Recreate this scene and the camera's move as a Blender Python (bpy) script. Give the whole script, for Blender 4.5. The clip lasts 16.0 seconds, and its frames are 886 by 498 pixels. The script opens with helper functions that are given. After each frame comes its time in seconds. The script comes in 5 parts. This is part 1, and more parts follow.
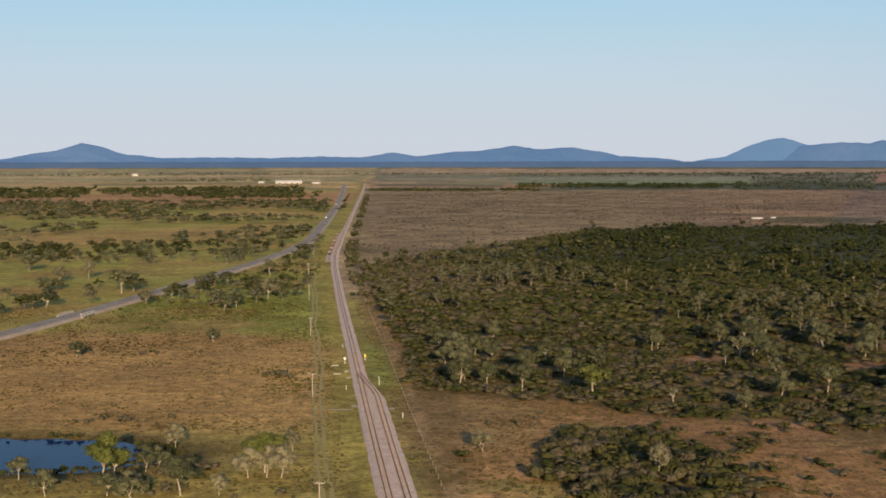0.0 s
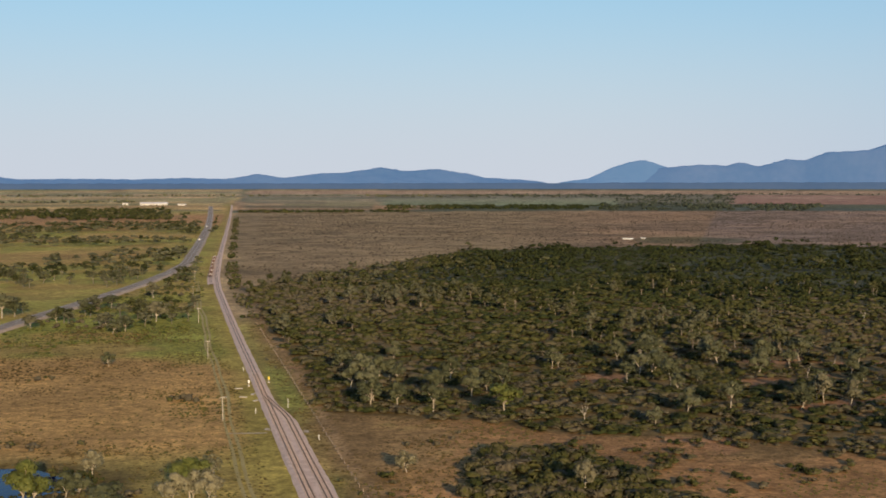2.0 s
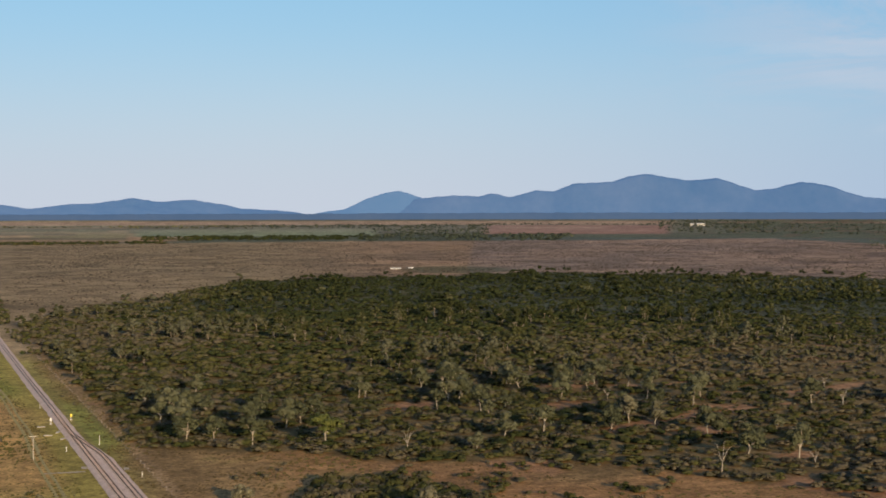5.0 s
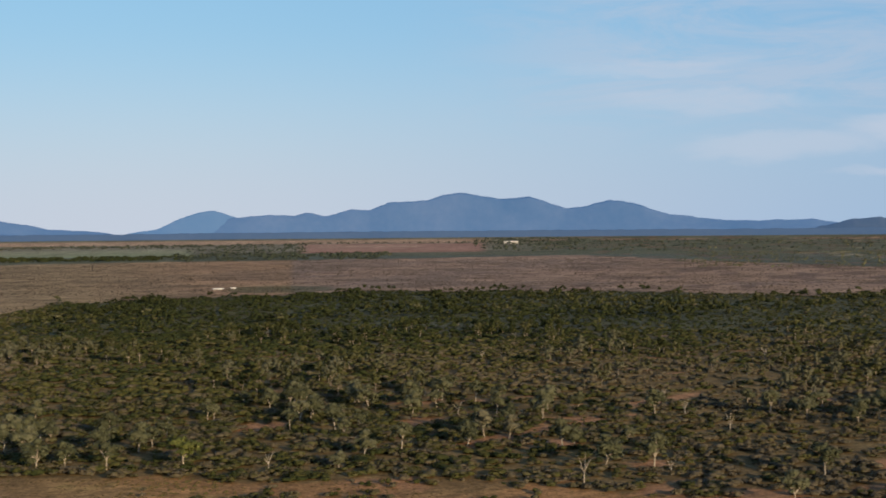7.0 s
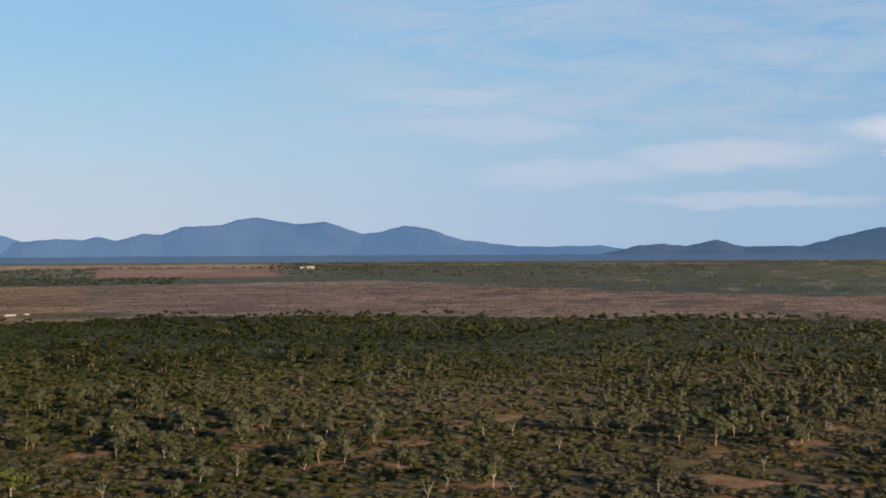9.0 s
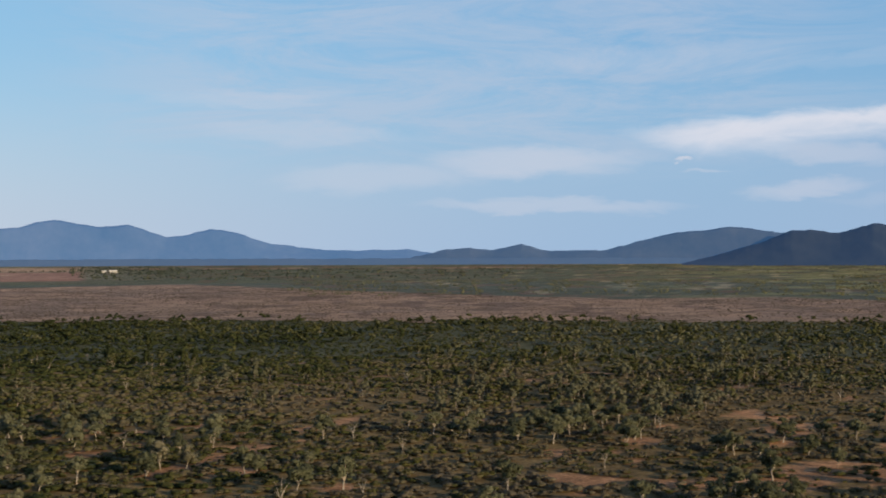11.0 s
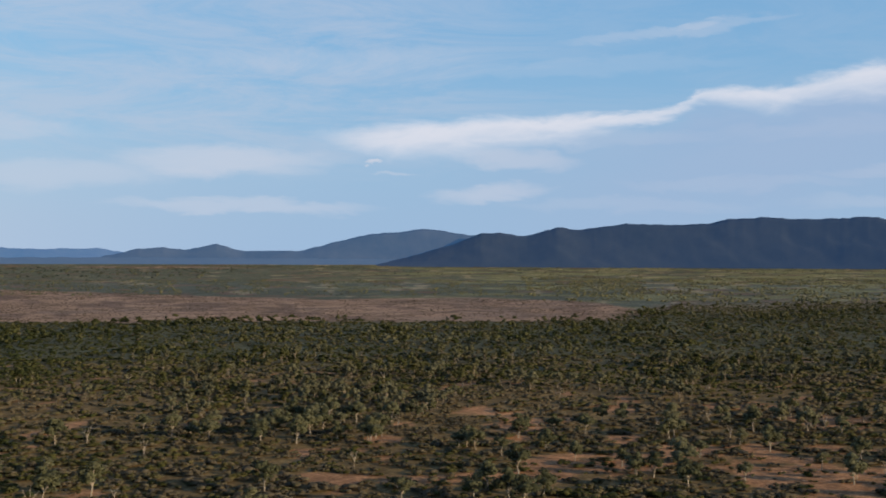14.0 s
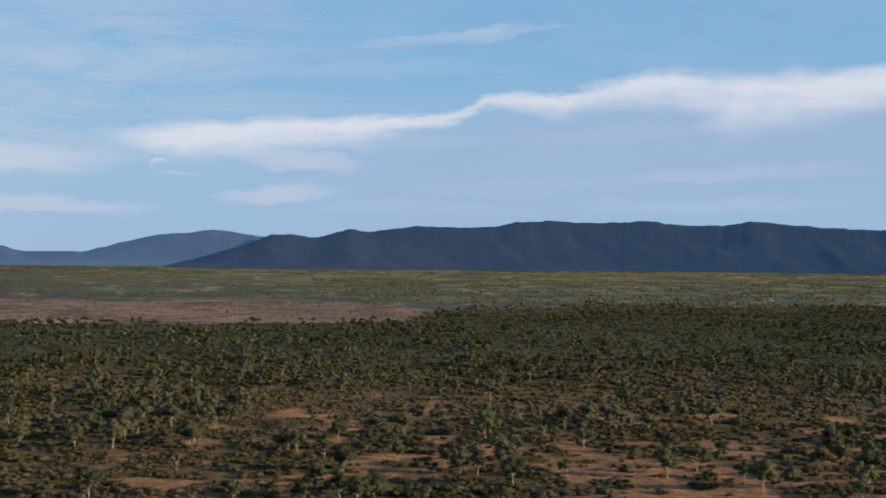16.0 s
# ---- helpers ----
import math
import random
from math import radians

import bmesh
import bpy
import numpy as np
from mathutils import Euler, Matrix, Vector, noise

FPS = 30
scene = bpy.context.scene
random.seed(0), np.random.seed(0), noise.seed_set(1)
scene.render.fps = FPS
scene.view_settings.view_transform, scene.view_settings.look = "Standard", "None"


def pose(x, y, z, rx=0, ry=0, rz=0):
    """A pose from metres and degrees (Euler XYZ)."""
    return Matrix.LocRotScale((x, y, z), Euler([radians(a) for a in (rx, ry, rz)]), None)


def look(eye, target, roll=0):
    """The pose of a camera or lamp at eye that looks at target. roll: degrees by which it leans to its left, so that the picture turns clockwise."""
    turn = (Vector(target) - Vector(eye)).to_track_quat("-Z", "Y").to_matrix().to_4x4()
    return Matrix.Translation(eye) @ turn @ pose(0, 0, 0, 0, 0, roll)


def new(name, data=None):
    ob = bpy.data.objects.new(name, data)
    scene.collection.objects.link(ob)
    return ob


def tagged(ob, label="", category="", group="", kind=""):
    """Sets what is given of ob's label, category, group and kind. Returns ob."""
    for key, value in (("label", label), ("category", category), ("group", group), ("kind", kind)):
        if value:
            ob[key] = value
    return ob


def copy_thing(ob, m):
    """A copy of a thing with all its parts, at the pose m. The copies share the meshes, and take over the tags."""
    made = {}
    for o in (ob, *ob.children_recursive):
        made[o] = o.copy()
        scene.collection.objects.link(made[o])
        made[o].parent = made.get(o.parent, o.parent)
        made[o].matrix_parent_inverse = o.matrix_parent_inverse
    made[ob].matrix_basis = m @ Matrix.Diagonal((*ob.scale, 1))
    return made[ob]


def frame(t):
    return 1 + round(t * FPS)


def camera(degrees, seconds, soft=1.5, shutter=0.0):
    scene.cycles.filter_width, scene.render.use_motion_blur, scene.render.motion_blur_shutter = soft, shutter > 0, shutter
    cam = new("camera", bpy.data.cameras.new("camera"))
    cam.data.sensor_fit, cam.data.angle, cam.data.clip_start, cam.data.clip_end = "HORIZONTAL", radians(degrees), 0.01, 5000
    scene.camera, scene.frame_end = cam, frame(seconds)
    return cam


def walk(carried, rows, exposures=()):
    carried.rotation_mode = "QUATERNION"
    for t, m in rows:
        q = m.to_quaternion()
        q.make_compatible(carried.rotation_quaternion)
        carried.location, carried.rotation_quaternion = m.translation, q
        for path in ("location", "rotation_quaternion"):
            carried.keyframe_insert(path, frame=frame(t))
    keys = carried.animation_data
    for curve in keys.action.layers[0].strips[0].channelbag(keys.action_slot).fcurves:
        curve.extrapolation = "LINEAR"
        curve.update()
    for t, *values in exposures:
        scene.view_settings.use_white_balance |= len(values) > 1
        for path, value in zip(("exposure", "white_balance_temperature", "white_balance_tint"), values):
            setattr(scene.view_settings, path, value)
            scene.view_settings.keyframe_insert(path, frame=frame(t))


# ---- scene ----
# ---------------------------------------------------------------- camera
cam = camera(36.18, 16.0, soft=1.75, shutter=0.3)
PATH = [
    (0.0, (0.00, -0.00, 65.99), 0.001, -3.820, -0.062),
    (0.5, (-3.42, -0.00, 65.94), 1.514, -3.605, -0.026),
    (1.0, (-6.78, 0.01, 65.89), 3.309, -3.364, -0.010),
    (1.5, (-10.07, 0.06, 65.84), 4.436, -3.121, 0.014),
    (2.0, (-13.34, 0.16, 65.79), 5.782, -2.910, -0.015),
    (2.5, (-16.59, 0.34, 65.75), 7.160, -2.656, -0.011),
    (3.0, (-19.80, 0.61, 65.70), 8.811, -2.416, -0.063),
    (3.5, (-22.93, 0.97, 65.64), 10.929, -2.202, -0.160),
    (4.0, (-26.00, 1.43, 65.57), 12.810, -1.940, -0.063),
    (6.5, (-41.28, 5.70, 65.12), 21.941, -1.165, -0.454),
    (7.0, (-44.34, 6.94, 65.03), 24.181, -0.851, -0.488),
    (7.5, (-47.42, 8.29, 64.95), 26.467, -0.364, -0.449),
    (8.0, (-50.47, 9.72, 64.86), 28.715, 0.143, -0.387),
    (8.5, (-53.42, 11.25, 64.76), 30.894, 0.205, -0.350),
    (11.0, (-66.50, 20.39, 64.10), 41.209, 0.302, -0.234),
    (11.5, (-68.69, 22.56, 63.96), 43.577, 0.309, -0.180),
    (12.0, (-70.74, 24.83, 63.83), 45.868, 0.315, -0.055),
    (12.5, (-72.69, 27.18, 63.72), 48.160, 0.315, -0.003),
    (13.0, (-74.58, 29.56, 63.65), 50.151, 0.314, 0.155),
    (13.5, (-76.48, 31.93, 63.62), 52.038, 0.313, 0.263),
    (14.0, (-78.43, 34.26, 63.61), 54.224, 0.329, 0.211),
    (14.5, (-80.45, 36.52, 63.63), 56.553, 0.364, 0.198),
    (15.0, (-82.51, 38.68, 63.66), 58.717, 0.384, 0.308),
    (15.5, (-84.59, 40.74, 63.70), 60.650, 0.424, 0.412),
    (16.0, (-86.68, 42.74, 63.74), 63.174, 0.450, 0.458),]


def aim(eye, turn, tilt, lean):
    a, b = radians(turn), radians(tilt)
    way = Vector((math.sin(a) * math.cos(b), math.cos(a) * math.cos(b), math.sin(b)))
    return look(eye, Vector(eye) + way * 100, lean)


walk(cam, [(t, aim(e, a, b, c)) for t, e, a, b, c in PATH],
     exposures=[(0.0, 0.04, 6450, 10), (4.0, 0.0, 6250, 10), (8.0, -0.03, 6150, 10), (16.0, 0.0, 6120, 10)])

# ---------------------------------------------------------------- light
SUN_AZ, SUN_EL = 172.0, 12.0
world = bpy.data.worlds.new("sky")
scene.world = world
world.use_nodes = True
wn, wl = world.node_tree.nodes, world.node_tree.links
wn.clear()


out = wn.new("ShaderNodeOutputWorld")
bg = wn.new("ShaderNodeBackground")
bg.inputs["Strength"].default_value = 0.115
sky = wn.new("ShaderNodeTexSky")
sky.sky_type = "NISHITA"
sky.sun_disc = False
sky.sun_elevation, sky.sun_rotation = radians(SUN_EL), radians(SUN_AZ)
sky.altitude, sky.air_density, sky.dust_density, sky.ozone_density = 60, 1.0, 0.6, 2.2
co = wn.new("ShaderNodeTexCoord")
sep = wn.new("ShaderNodeSeparateXYZ")
wl.new(co.outputs["Generated"], sep.inputs[0])


def wmath(op, a, b=None, c=None):
    n = wn.new("ShaderNodeMath")
    n.operation = op
    for i, v in enumerate((a, b, c)):
        if v is None:
            continue
        if isinstance(v, (int, float)):
            n.inputs[i].default_value = v
        else:
            wl.new(v, n.inputs[i])
    return n.outputs[0]


def wrange(v, lo, hi, to0=0.0, to1=1.0):
    n = wn.new("ShaderNodeMapRange")
    n.interpolation_type = "SMOOTHSTEP"
    wl.new(v, n.inputs[0])
    for i, x in enumerate((lo, hi, to0, to1)):
        n.inputs[i + 1].default_value = x
    return n.outputs[0]


azi = wmath("ARCTAN2", sep.outputs["X"], sep.outputs["Y"])
ele = wmath("ARCSINE", sep.outputs["Z"])
cvec = wn.new("ShaderNodeCombineXYZ")
wl.new(azi, cvec.inputs[0])
wl.new(ele, cvec.inputs[1])


def wnoise(sx, sy, scale, detail, rough, shift=0.0, warp=0.0):
    m = wn.new("ShaderNodeMapping")
    m.inputs["Scale"].default_value = (sx, sy, 1)
    m.inputs["Location"].default_value = (shift, shift * 0.37, shift * 0.71)
    wl.new(cvec.outputs[0], m.inputs[0])
    n = wn.new("ShaderNodeTexNoise")
    n.inputs["Scale"].default_value = scale
    n.inputs["Detail"].default_value = detail
    n.inputs["Roughness"].default_value = rough
    n.inputs["Distortion"].default_value = warp
    wl.new(m.outputs[0], n.inputs["Vector"])
    return n.outputs["Fac"]


# thin high veil, wide soft lenses and the brighter cloud bank over the hills
veil = wmath("MULTIPLY", wrange(wnoise(1.8, 9, 3.6, 9, 0.72, 3.1, 0.7), 0.33, 0.64),
             wmath("MULTIPLY", wmath("MULTIPLY", wrange(azi, 0.38, 0.58), wrange(azi, 0.86, 1.08, 1.0, 0.28)), wrange(ele, 0.04, 0.10)))
waz = wmath("ADD", azi, wmath("MULTIPLY", wmath("SUBTRACT", wnoise(9, 30, 2.2, 4, 0.55, 21.0, 0.3), 0.5), 0.055))
wel = wmath("ADD", ele, wmath("MULTIPLY", wmath("SUBTRACT", wnoise(8, 26, 2.4, 5, 0.58, 5.0, 0.4), 0.5), 0.022))


def cloud(az, el, w, h, slope, gain):
    """A soft-edged lens of cloud round a bearing and a height in degrees."""
    across = wmath("SUBTRACT", waz, radians(az))
    u = wmath("DIVIDE", across, radians(w))
    v = wmath("DIVIDE", wmath("SUBTRACT", wmath("SUBTRACT", wel, radians(el)), wmath("MULTIPLY", across, slope)), radians(h))
    d = wmath("ADD", wmath("MULTIPLY", u, u), wmath("MULTIPLY", v, v))
    return wrange(d, 0.0, 1.0, gain, 0.0)


lens = cloud(45.0, 4.0, 6.0, 0.85, 0.01, 0.72)
for place in ((46.0, 2.1, 6.5, 0.40, -0.01, 0.50), (57.3, 4.15, 3.2, 0.55, -0.08, 0.62), (56.3, 2.75, 3.0, 0.50, 0.06, 0.62), (51.3, 3.85, 0.6, 0.14, 0.0, 0.95), (52.3, 3.35, 0.9, 0.12, 0.0, 0.4),
              (64.2, 9.4, 5.5, 0.30, 0.11, 0.32), (64.5, 9.6, 2.0, 0.20, 0.08, 0.50), (75.0, 3.7, 6.5, 0.38, 0.03, 0.42), (66.5, 3.1, 6.0, 0.40, 0.02, 0.25), (61.5, 4.9, 5.0, 0.45, 0.05, 0.28), (70.0, 5.3, 6.0, 0.5, 0.04, 0.25), (74.0, 2.3, 7.0, 0.4, 0.02, 0.28), (62.0, 2.2, 6.0, 0.35, 0.0, 0.22), (38.5, 3.3, 5.5, 0.8, 0.03, 0.42), (35.5, 5.2, 5.5, 0.55, -0.02, 0.30),
              (33.0, 6.6, 5.0, 0.45, 0.02, 0.30), (60.0, 7.9, 9.0, 0.45, 0.03, 0.16), (50.0, 8.2, 8.0, 0.7, 0.03, 0.22)):
    lens = wmath("MAXIMUM", lens, cloud(*place))
# the cloud bank: a crisp billowing top, soft below; its top and depth in degrees along the bearing
BANK = [(47.5, 4.9, 0.2), (49.6, 5.4, 0.7), (52.3, 5.8, 1.5), (56, 6.0, 1.2), (59.8, 6.0, 0.95), (62.2, 6.15, 0.6), (64.1, 6.5, 0.5), (65.2, 7.15, 0.7), (68.2, 7.1, 0.9), (70.5, 7.75, 1.2), (72.8, 8.1, 1.4), (75.2, 8.0, 2.3), (78.7, 7.95, 1.8), (90, 8.6, 1.2)]
tops = wn.new("ShaderNodeValToRGB")
stops = tops.color_ramp.elements
while len(stops) < len(BANK):
    stops.new(0.5)
for k, (a, top, deep) in enumerate(BANK):
    stops[k].position, stops[k].color = (a - 45) / 50, (top / 12, deep / 12, 0, 1)
wl.new(wmath("DIVIDE", wmath("SUBTRACT", waz, radians(45)), radians(50)), tops.inputs[0])
tsep = wn.new("ShaderNodeSeparateColor")
wl.new(tops.outputs[0], tsep.inputs[0])
deep = wmath("MULTIPLY", tsep.outputs[1], radians(12))
below = wmath("SUBTRACT", wmath("MULTIPLY", tsep.outputs[0], radians(12)), wel)
share = wmath("DIVIDE", below, deep)
bank = wmath("MULTIPLY", wrange(share, -0.1, 0.45), wrange(share, 0.45, 1.5, 1.0, 0.0))
bank = wmath("MULTIPLY", bank, wmath("MULTIPLY", wrange(azi, radians(48), radians(52)), wrange(wnoise(3.5, 12, 2.4, 5, 0.6, 12.0, 0.6), 0.25, 0.6, 0.6, 1.0)))
under = wmath("MULTIPLY", wmath("MULTIPLY", wrange(below, 0.0, 0.03), wrange(below, 0.05, 0.13, 1.0, 0.0)), wrange(azi, radians(52), radians(68)))


def wmix(fac, a, colour, blend="MIX"):
    n = wn.new("ShaderNodeMix")
    n.data_type = "RGBA"
    n.blend_type = blend
    wl.new(fac, n.inputs["Factor"])
    wl.new(a, n.inputs["A"])
    n.inputs["B"].default_value = (*colour, 1)
    return n.outputs["Result"]


CL = 7.2
col = sky.outputs[0]
east = wrange(azi, 0.15, 0.95)
low = wrange(ele, -0.02, 0.17, 1.0, 0.0)


def wcolours(fac, c0, c1):
    n = wn.new("ShaderNodeMix")
    n.data_type = "RGBA"
    wl.new(fac, n.inputs["Factor"])
    n.inputs["A"].default_value, n.inputs["B"].default_value = (*c0, 1), (*c1, 1)
    return n.outputs["Result"]


def wblend(fac, a, b):
    n = wn.new("ShaderNodeMix")
    n.data_type = "RGBA"
    wl.new(fac, n.inputs["Factor"])
    wl.new(a, n.inputs["A"])
    wl.new(b, n.inputs["B"])
    return n.outputs["Result"]


# the far half of the sky, away from the sun
away = wrange(wmath("ADD", wmath("MULTIPLY", sep.outputs["X"], 0.42), wmath("MULTIPLY", sep.outputs["Y"], 0.91)), -0.35, 0.35)
# clear air above, milky towards the horizon; bluer away from the sun's side
col = wblend(wmath("MULTIPLY", away, wmath("MULTIPLY", wrange(azi, -0.6, 0.9, 0.7, 0.6), wrange(ele, 0.22, 0.55, 1.0, 0.0))), col, wcolours(east, (2.85, 5.15, 7.0), (2.1, 4.3, 6.85)))
col = wblend(wmath("MULTIPLY", away, wmath("MULTIPLY", low, 0.94)), col, wcolours(east, (5.3, 5.55, 6.1), (3.1, 4.3, 5.8)))
col = wmix(wmath("MULTIPLY", veil, 0.5), col, (0.66 * CL, 0.70 * CL, 0.80 * CL))
col = wmix(wmath("MULTIPLY", lens, 0.80), col, (0.80 * CL, 0.80 * CL, 0.86 * CL))
col = wmix(wmath("MULTIPLY", under, 0.55), col, (0.45 * CL, 0.55 * CL, 0.75 * CL))
col = wmix(wmath("MULTIPLY", bank, 0.85), col, (0.95 * CL, 0.92 * CL, 0.95 * CL))
wl.new(col, bg.inputs["Color"])
wl.new(bg.outputs[0], out.inputs["Surface"])

sun_data = bpy.data.lights.new("sun", "SUN")
sun_data.energy, sun_data.angle, sun_data.color = 5.2, radians(0.5), (1.0, 0.71, 0.405)
sun = new("sun", sun_data)
a, b = radians(SUN_AZ), radians(SUN_EL)
sun.matrix_world = look(Vector((math.sin(a) * math.cos(b), math.cos(a) * math.cos(b), math.sin(b))) * 900, (0, 0, 0))


# ---------------------------------------------------------------- materials
def material(name, colours, scale=1.0, rough=0.85, metal=0.0, bump=0.0, fine=8.0, attr="", island=0.0, space="Object", spec=0.3, objrand=0.0, through_light=0.0):
    """colours: two or three base colours mixed by noise of the given scale (cycles per metre); a tint attribute may shift them."""
    m = bpy.data.materials.new(name)
    m.use_nodes = True
    nt = m.node_tree
    n, l = nt.nodes, nt.links
    bsdf = n["Principled BSDF"]
    bsdf.inputs["Roughness"].default_value = rough
    bsdf.inputs["Metallic"].default_value = metal
    bsdf.inputs["Specular IOR Level"].default_value = spec
    tc = n.new("ShaderNodeTexCoord")
    n1, n2 = n.new("ShaderNodeTexNoise"), n.new("ShaderNodeTexNoise")
    for nn, sc, de in ((n1, scale, 5), (n2, scale * fine, 3)):
        nn.inputs["Scale"].default_value = sc
        nn.inputs["Detail"].default_value = de
        nn.inputs["Roughness"].default_value = 0.6
        l.new(tc.outputs[space], nn.inputs["Vector"])
    mix = n.new("ShaderNodeMath")
    mix.operation = "MULTIPLY_ADD"
    l.new(n2.outputs["Fac"], mix.inputs[0])
    mix.inputs[1].default_value = 0.45
    half = n.new("ShaderNodeMath")
    half.operation = "MULTIPLY_ADD"
    l.new(n1.outputs["Fac"], half.inputs[0])
    half.inputs[1].default_value, half.inputs[2].default_value = 1.0, -0.22
    l.new(half.outputs[0], mix.inputs[2])
    fac = mix.outputs[0]
    for amount, node, socket in ((island, "ShaderNodeNewGeometry", "Random Per Island"), (objrand, "ShaderNodeObjectInfo", "Random")):
        if amount:
            g = n.new(node)
            k = n.new("ShaderNodeMath")
            k.operation = "MULTIPLY_ADD"
            l.new(g.outputs[socket], k.inputs[0])
            k.inputs[1].default_value = amount
            k2 = n.new("ShaderNodeMath")
            k2.operation = "SUBTRACT"
            l.new(fac, k2.inputs[0])
            k2.inputs[1].default_value = amount / 2
            l.new(k2.outputs[0], k.inputs[2])
            fac = k.outputs[0]
    if attr:
        at = n.new("ShaderNodeAttribute")
        at.attribute_name = attr
        k = n.new("ShaderNodeMath")
        k.operation = "ADD"
        l.new(fac, k.inputs[0])
        l.new(at.outputs["Fac"], k.inputs[1])
        fac = k.outputs[0]
    ramp = n.new("ShaderNodeValToRGB")
    els = ramp.color_ramp.elements
    while len(els) < len(colours):
        els.new(0.5)
    for i, c in enumerate(colours):
        els[i].position = 0.25 + 0.5 * i / (len(colours) - 1)
        els[i].color = (*c, 1)
    l.new(fac, ramp.inputs[0])
    l.new(ramp.outputs[0], bsdf.inputs["Base Color"])
    if bump:
        bp = n.new("ShaderNodeBump")
        bp.inputs["Strength"].default_value = 0.6
        bp.inputs["Distance"].default_value = bump
        l.new(n2.outputs["Fac"], bp.inputs["Height"])
        l.new(bp.outputs[0], bsdf.inputs["Normal"])
    if through_light:
        tr = n.new("ShaderNodeBsdfTranslucent")
        l.new(ramp.outputs[0], tr.inputs["Color"])
        ms = n.new("ShaderNodeMixShader")
        ms.inputs[0].default_value = through_light
        l.new(bsdf.outputs[0], ms.inputs[1])
        l.new(tr.outputs[0], ms.inputs[2])
        l.new(ms.outputs[0], n["Material Output"].inputs["Surface"])
    return m


M_LEAF = material("leaf", [(0.038, 0.049, 0.018), (0.080, 0.086, 0.032), (0.132, 0.136, 0.088)], 0.25, 0.8, attr="tint", island=0.10, through_light=0.30, spec=0.1)
M_SHRUB = material("shrub_leaf", [(0.044, 0.057, 0.021), (0.094, 0.096, 0.033), (0.138, 0.122, 0.086)], 0.25, 0.85, attr="tint", island=0.10, through_light=0.30, spec=0.1)
# far trees: distance haze is put into this paler, greyer leaf colour
M_FAR_TREE = material("hazed_grey_green_leaf", [(0.050, 0.064, 0.048), (0.085, 0.094, 0.068), (0.150, 0.152, 0.080)], 0.02, 0.9, attr="tint", island=0.15, spec=0.05)
M_BARK = material("pale_bark", [(0.20, 0.17, 0.13), (0.38, 0.34, 0.28), (0.56, 0.52, 0.45)], 1.2, 0.8, bump=0.02)
M_BARK_DULL = material("dull_bark", [(0.12, 0.10, 0.075), (0.22, 0.19, 0.15), (0.34, 0.31, 0.26)], 1.2, 0.85)
M_BALLAST = material("ballast", [(0.54, 0.40, 0.325), (0.75, 0.575, 0.485), (0.85, 0.695, 0.605)], 0.5, 0.95, bump=0.2, fine=10)
M_RAIL = material("rusty_rail", [(0.018, 0.014, 0.012), (0.036, 0.027, 0.022)], 2, 0.6, metal=0.3)
M_SLEEPER = material("timber_sleeper", [(0.36, 0.275, 0.225), (0.50, 0.39, 0.325)], 2, 0.9, objrand=0.5)
M_ROAD = material("worn_asphalt", [(0.24, 0.205, 0.18), (0.34, 0.295, 0.26), (0.43, 0.375, 0.325)], 0.06, 0.95, fine=9, spec=0.02)
M_SHOULDER = material("gravel_shoulder", [(0.36, 0.28, 0.21), (0.52, 0.42, 0.34)], 0.1, 0.95)
M_PAINT = material("white_road_paint", [(0.6, 0.6, 0.58), (0.78, 0.78, 0.76)], 0.4, 0.7)
M_CONCRETE = material("concrete", [(0.40, 0.37, 0.33), (0.58, 0.54, 0.48)], 0.6, 0.9)
M_POLE = material("weathered_pole_timber", [(0.34, 0.30, 0.25), (0.52, 0.47, 0.40)], 1.5, 0.85)
M_WIRE = material("wire", [(0.10, 0.10, 0.10), (0.16, 0.16, 0.16)], 1, 0.5, metal=0.6)
M_WHITE = material("white_paint", [(0.72, 0.72, 0.70), (0.82, 0.82, 0.80)], 0.8, 0.5)
M_YELLOW = material("yellow_paint", [(0.72, 0.55, 0.06), (0.82, 0.66, 0.10)], 0.8, 0.5)
M_RED = material("rust_red_paint", [(0.050, 0.026, 0.022), (0.085, 0.042, 0.036)], 0.8, 0.5)
M_DARK = material("dark_shade", [(0.02, 0.02, 0.02), (0.04, 0.04, 0.035)], 1, 0.9)
M_ROOF = material("pale_metal_roof", [(0.62, 0.62, 0.62), (0.78, 0.78, 0.77)], 0.1, 0.5)
M_WALL = material("pale_shed_wall", [(0.50, 0.50, 0.50), (0.66, 0.66, 0.64)], 0.1, 0.7)
M_GLASS = material("dark_window", [(0.03, 0.04, 0.05), (0.05, 0.06, 0.07)], 0.3, 0.15, spec=0.6)
M_SAND = material("pale_sand", [(0.42, 0.34, 0.24), (0.64, 0.53, 0.41)], 0.3, 0.95)
M_RUT = material("rut_earth", [(0.37, 0.30, 0.115), (0.47, 0.38, 0.16)], 0.12, 0.95)
M_GREEN = material("lush_green_leaf", [(0.050, 0.068, 0.014), (0.095, 0.115, 0.024), (0.14, 0.145, 0.040)], 0.1, 0.8, attr="tint", island=0.3, through_light=0.1)
M_GRASS = material("grass_tuft", [(0.085, 0.062, 0.026), (0.125, 0.090, 0.038), (0.105, 0.100, 0.032)], 0.02, 0.95, attr="tint", island=0.25, spec=0.05)
M_TUSSOCK = material("dry_tussock", [(0.050, 0.042, 0.030), (0.085, 0.064, 0.045), (0.13, 0.097, 0.070)], 0.02, 0.95, attr="tint", island=0.4, spec=0.05)
M_TYRE = material("tyre_rubber", [(0.02, 0.02, 0.02), (0.035, 0.035, 0.035)], 3, 0.8)


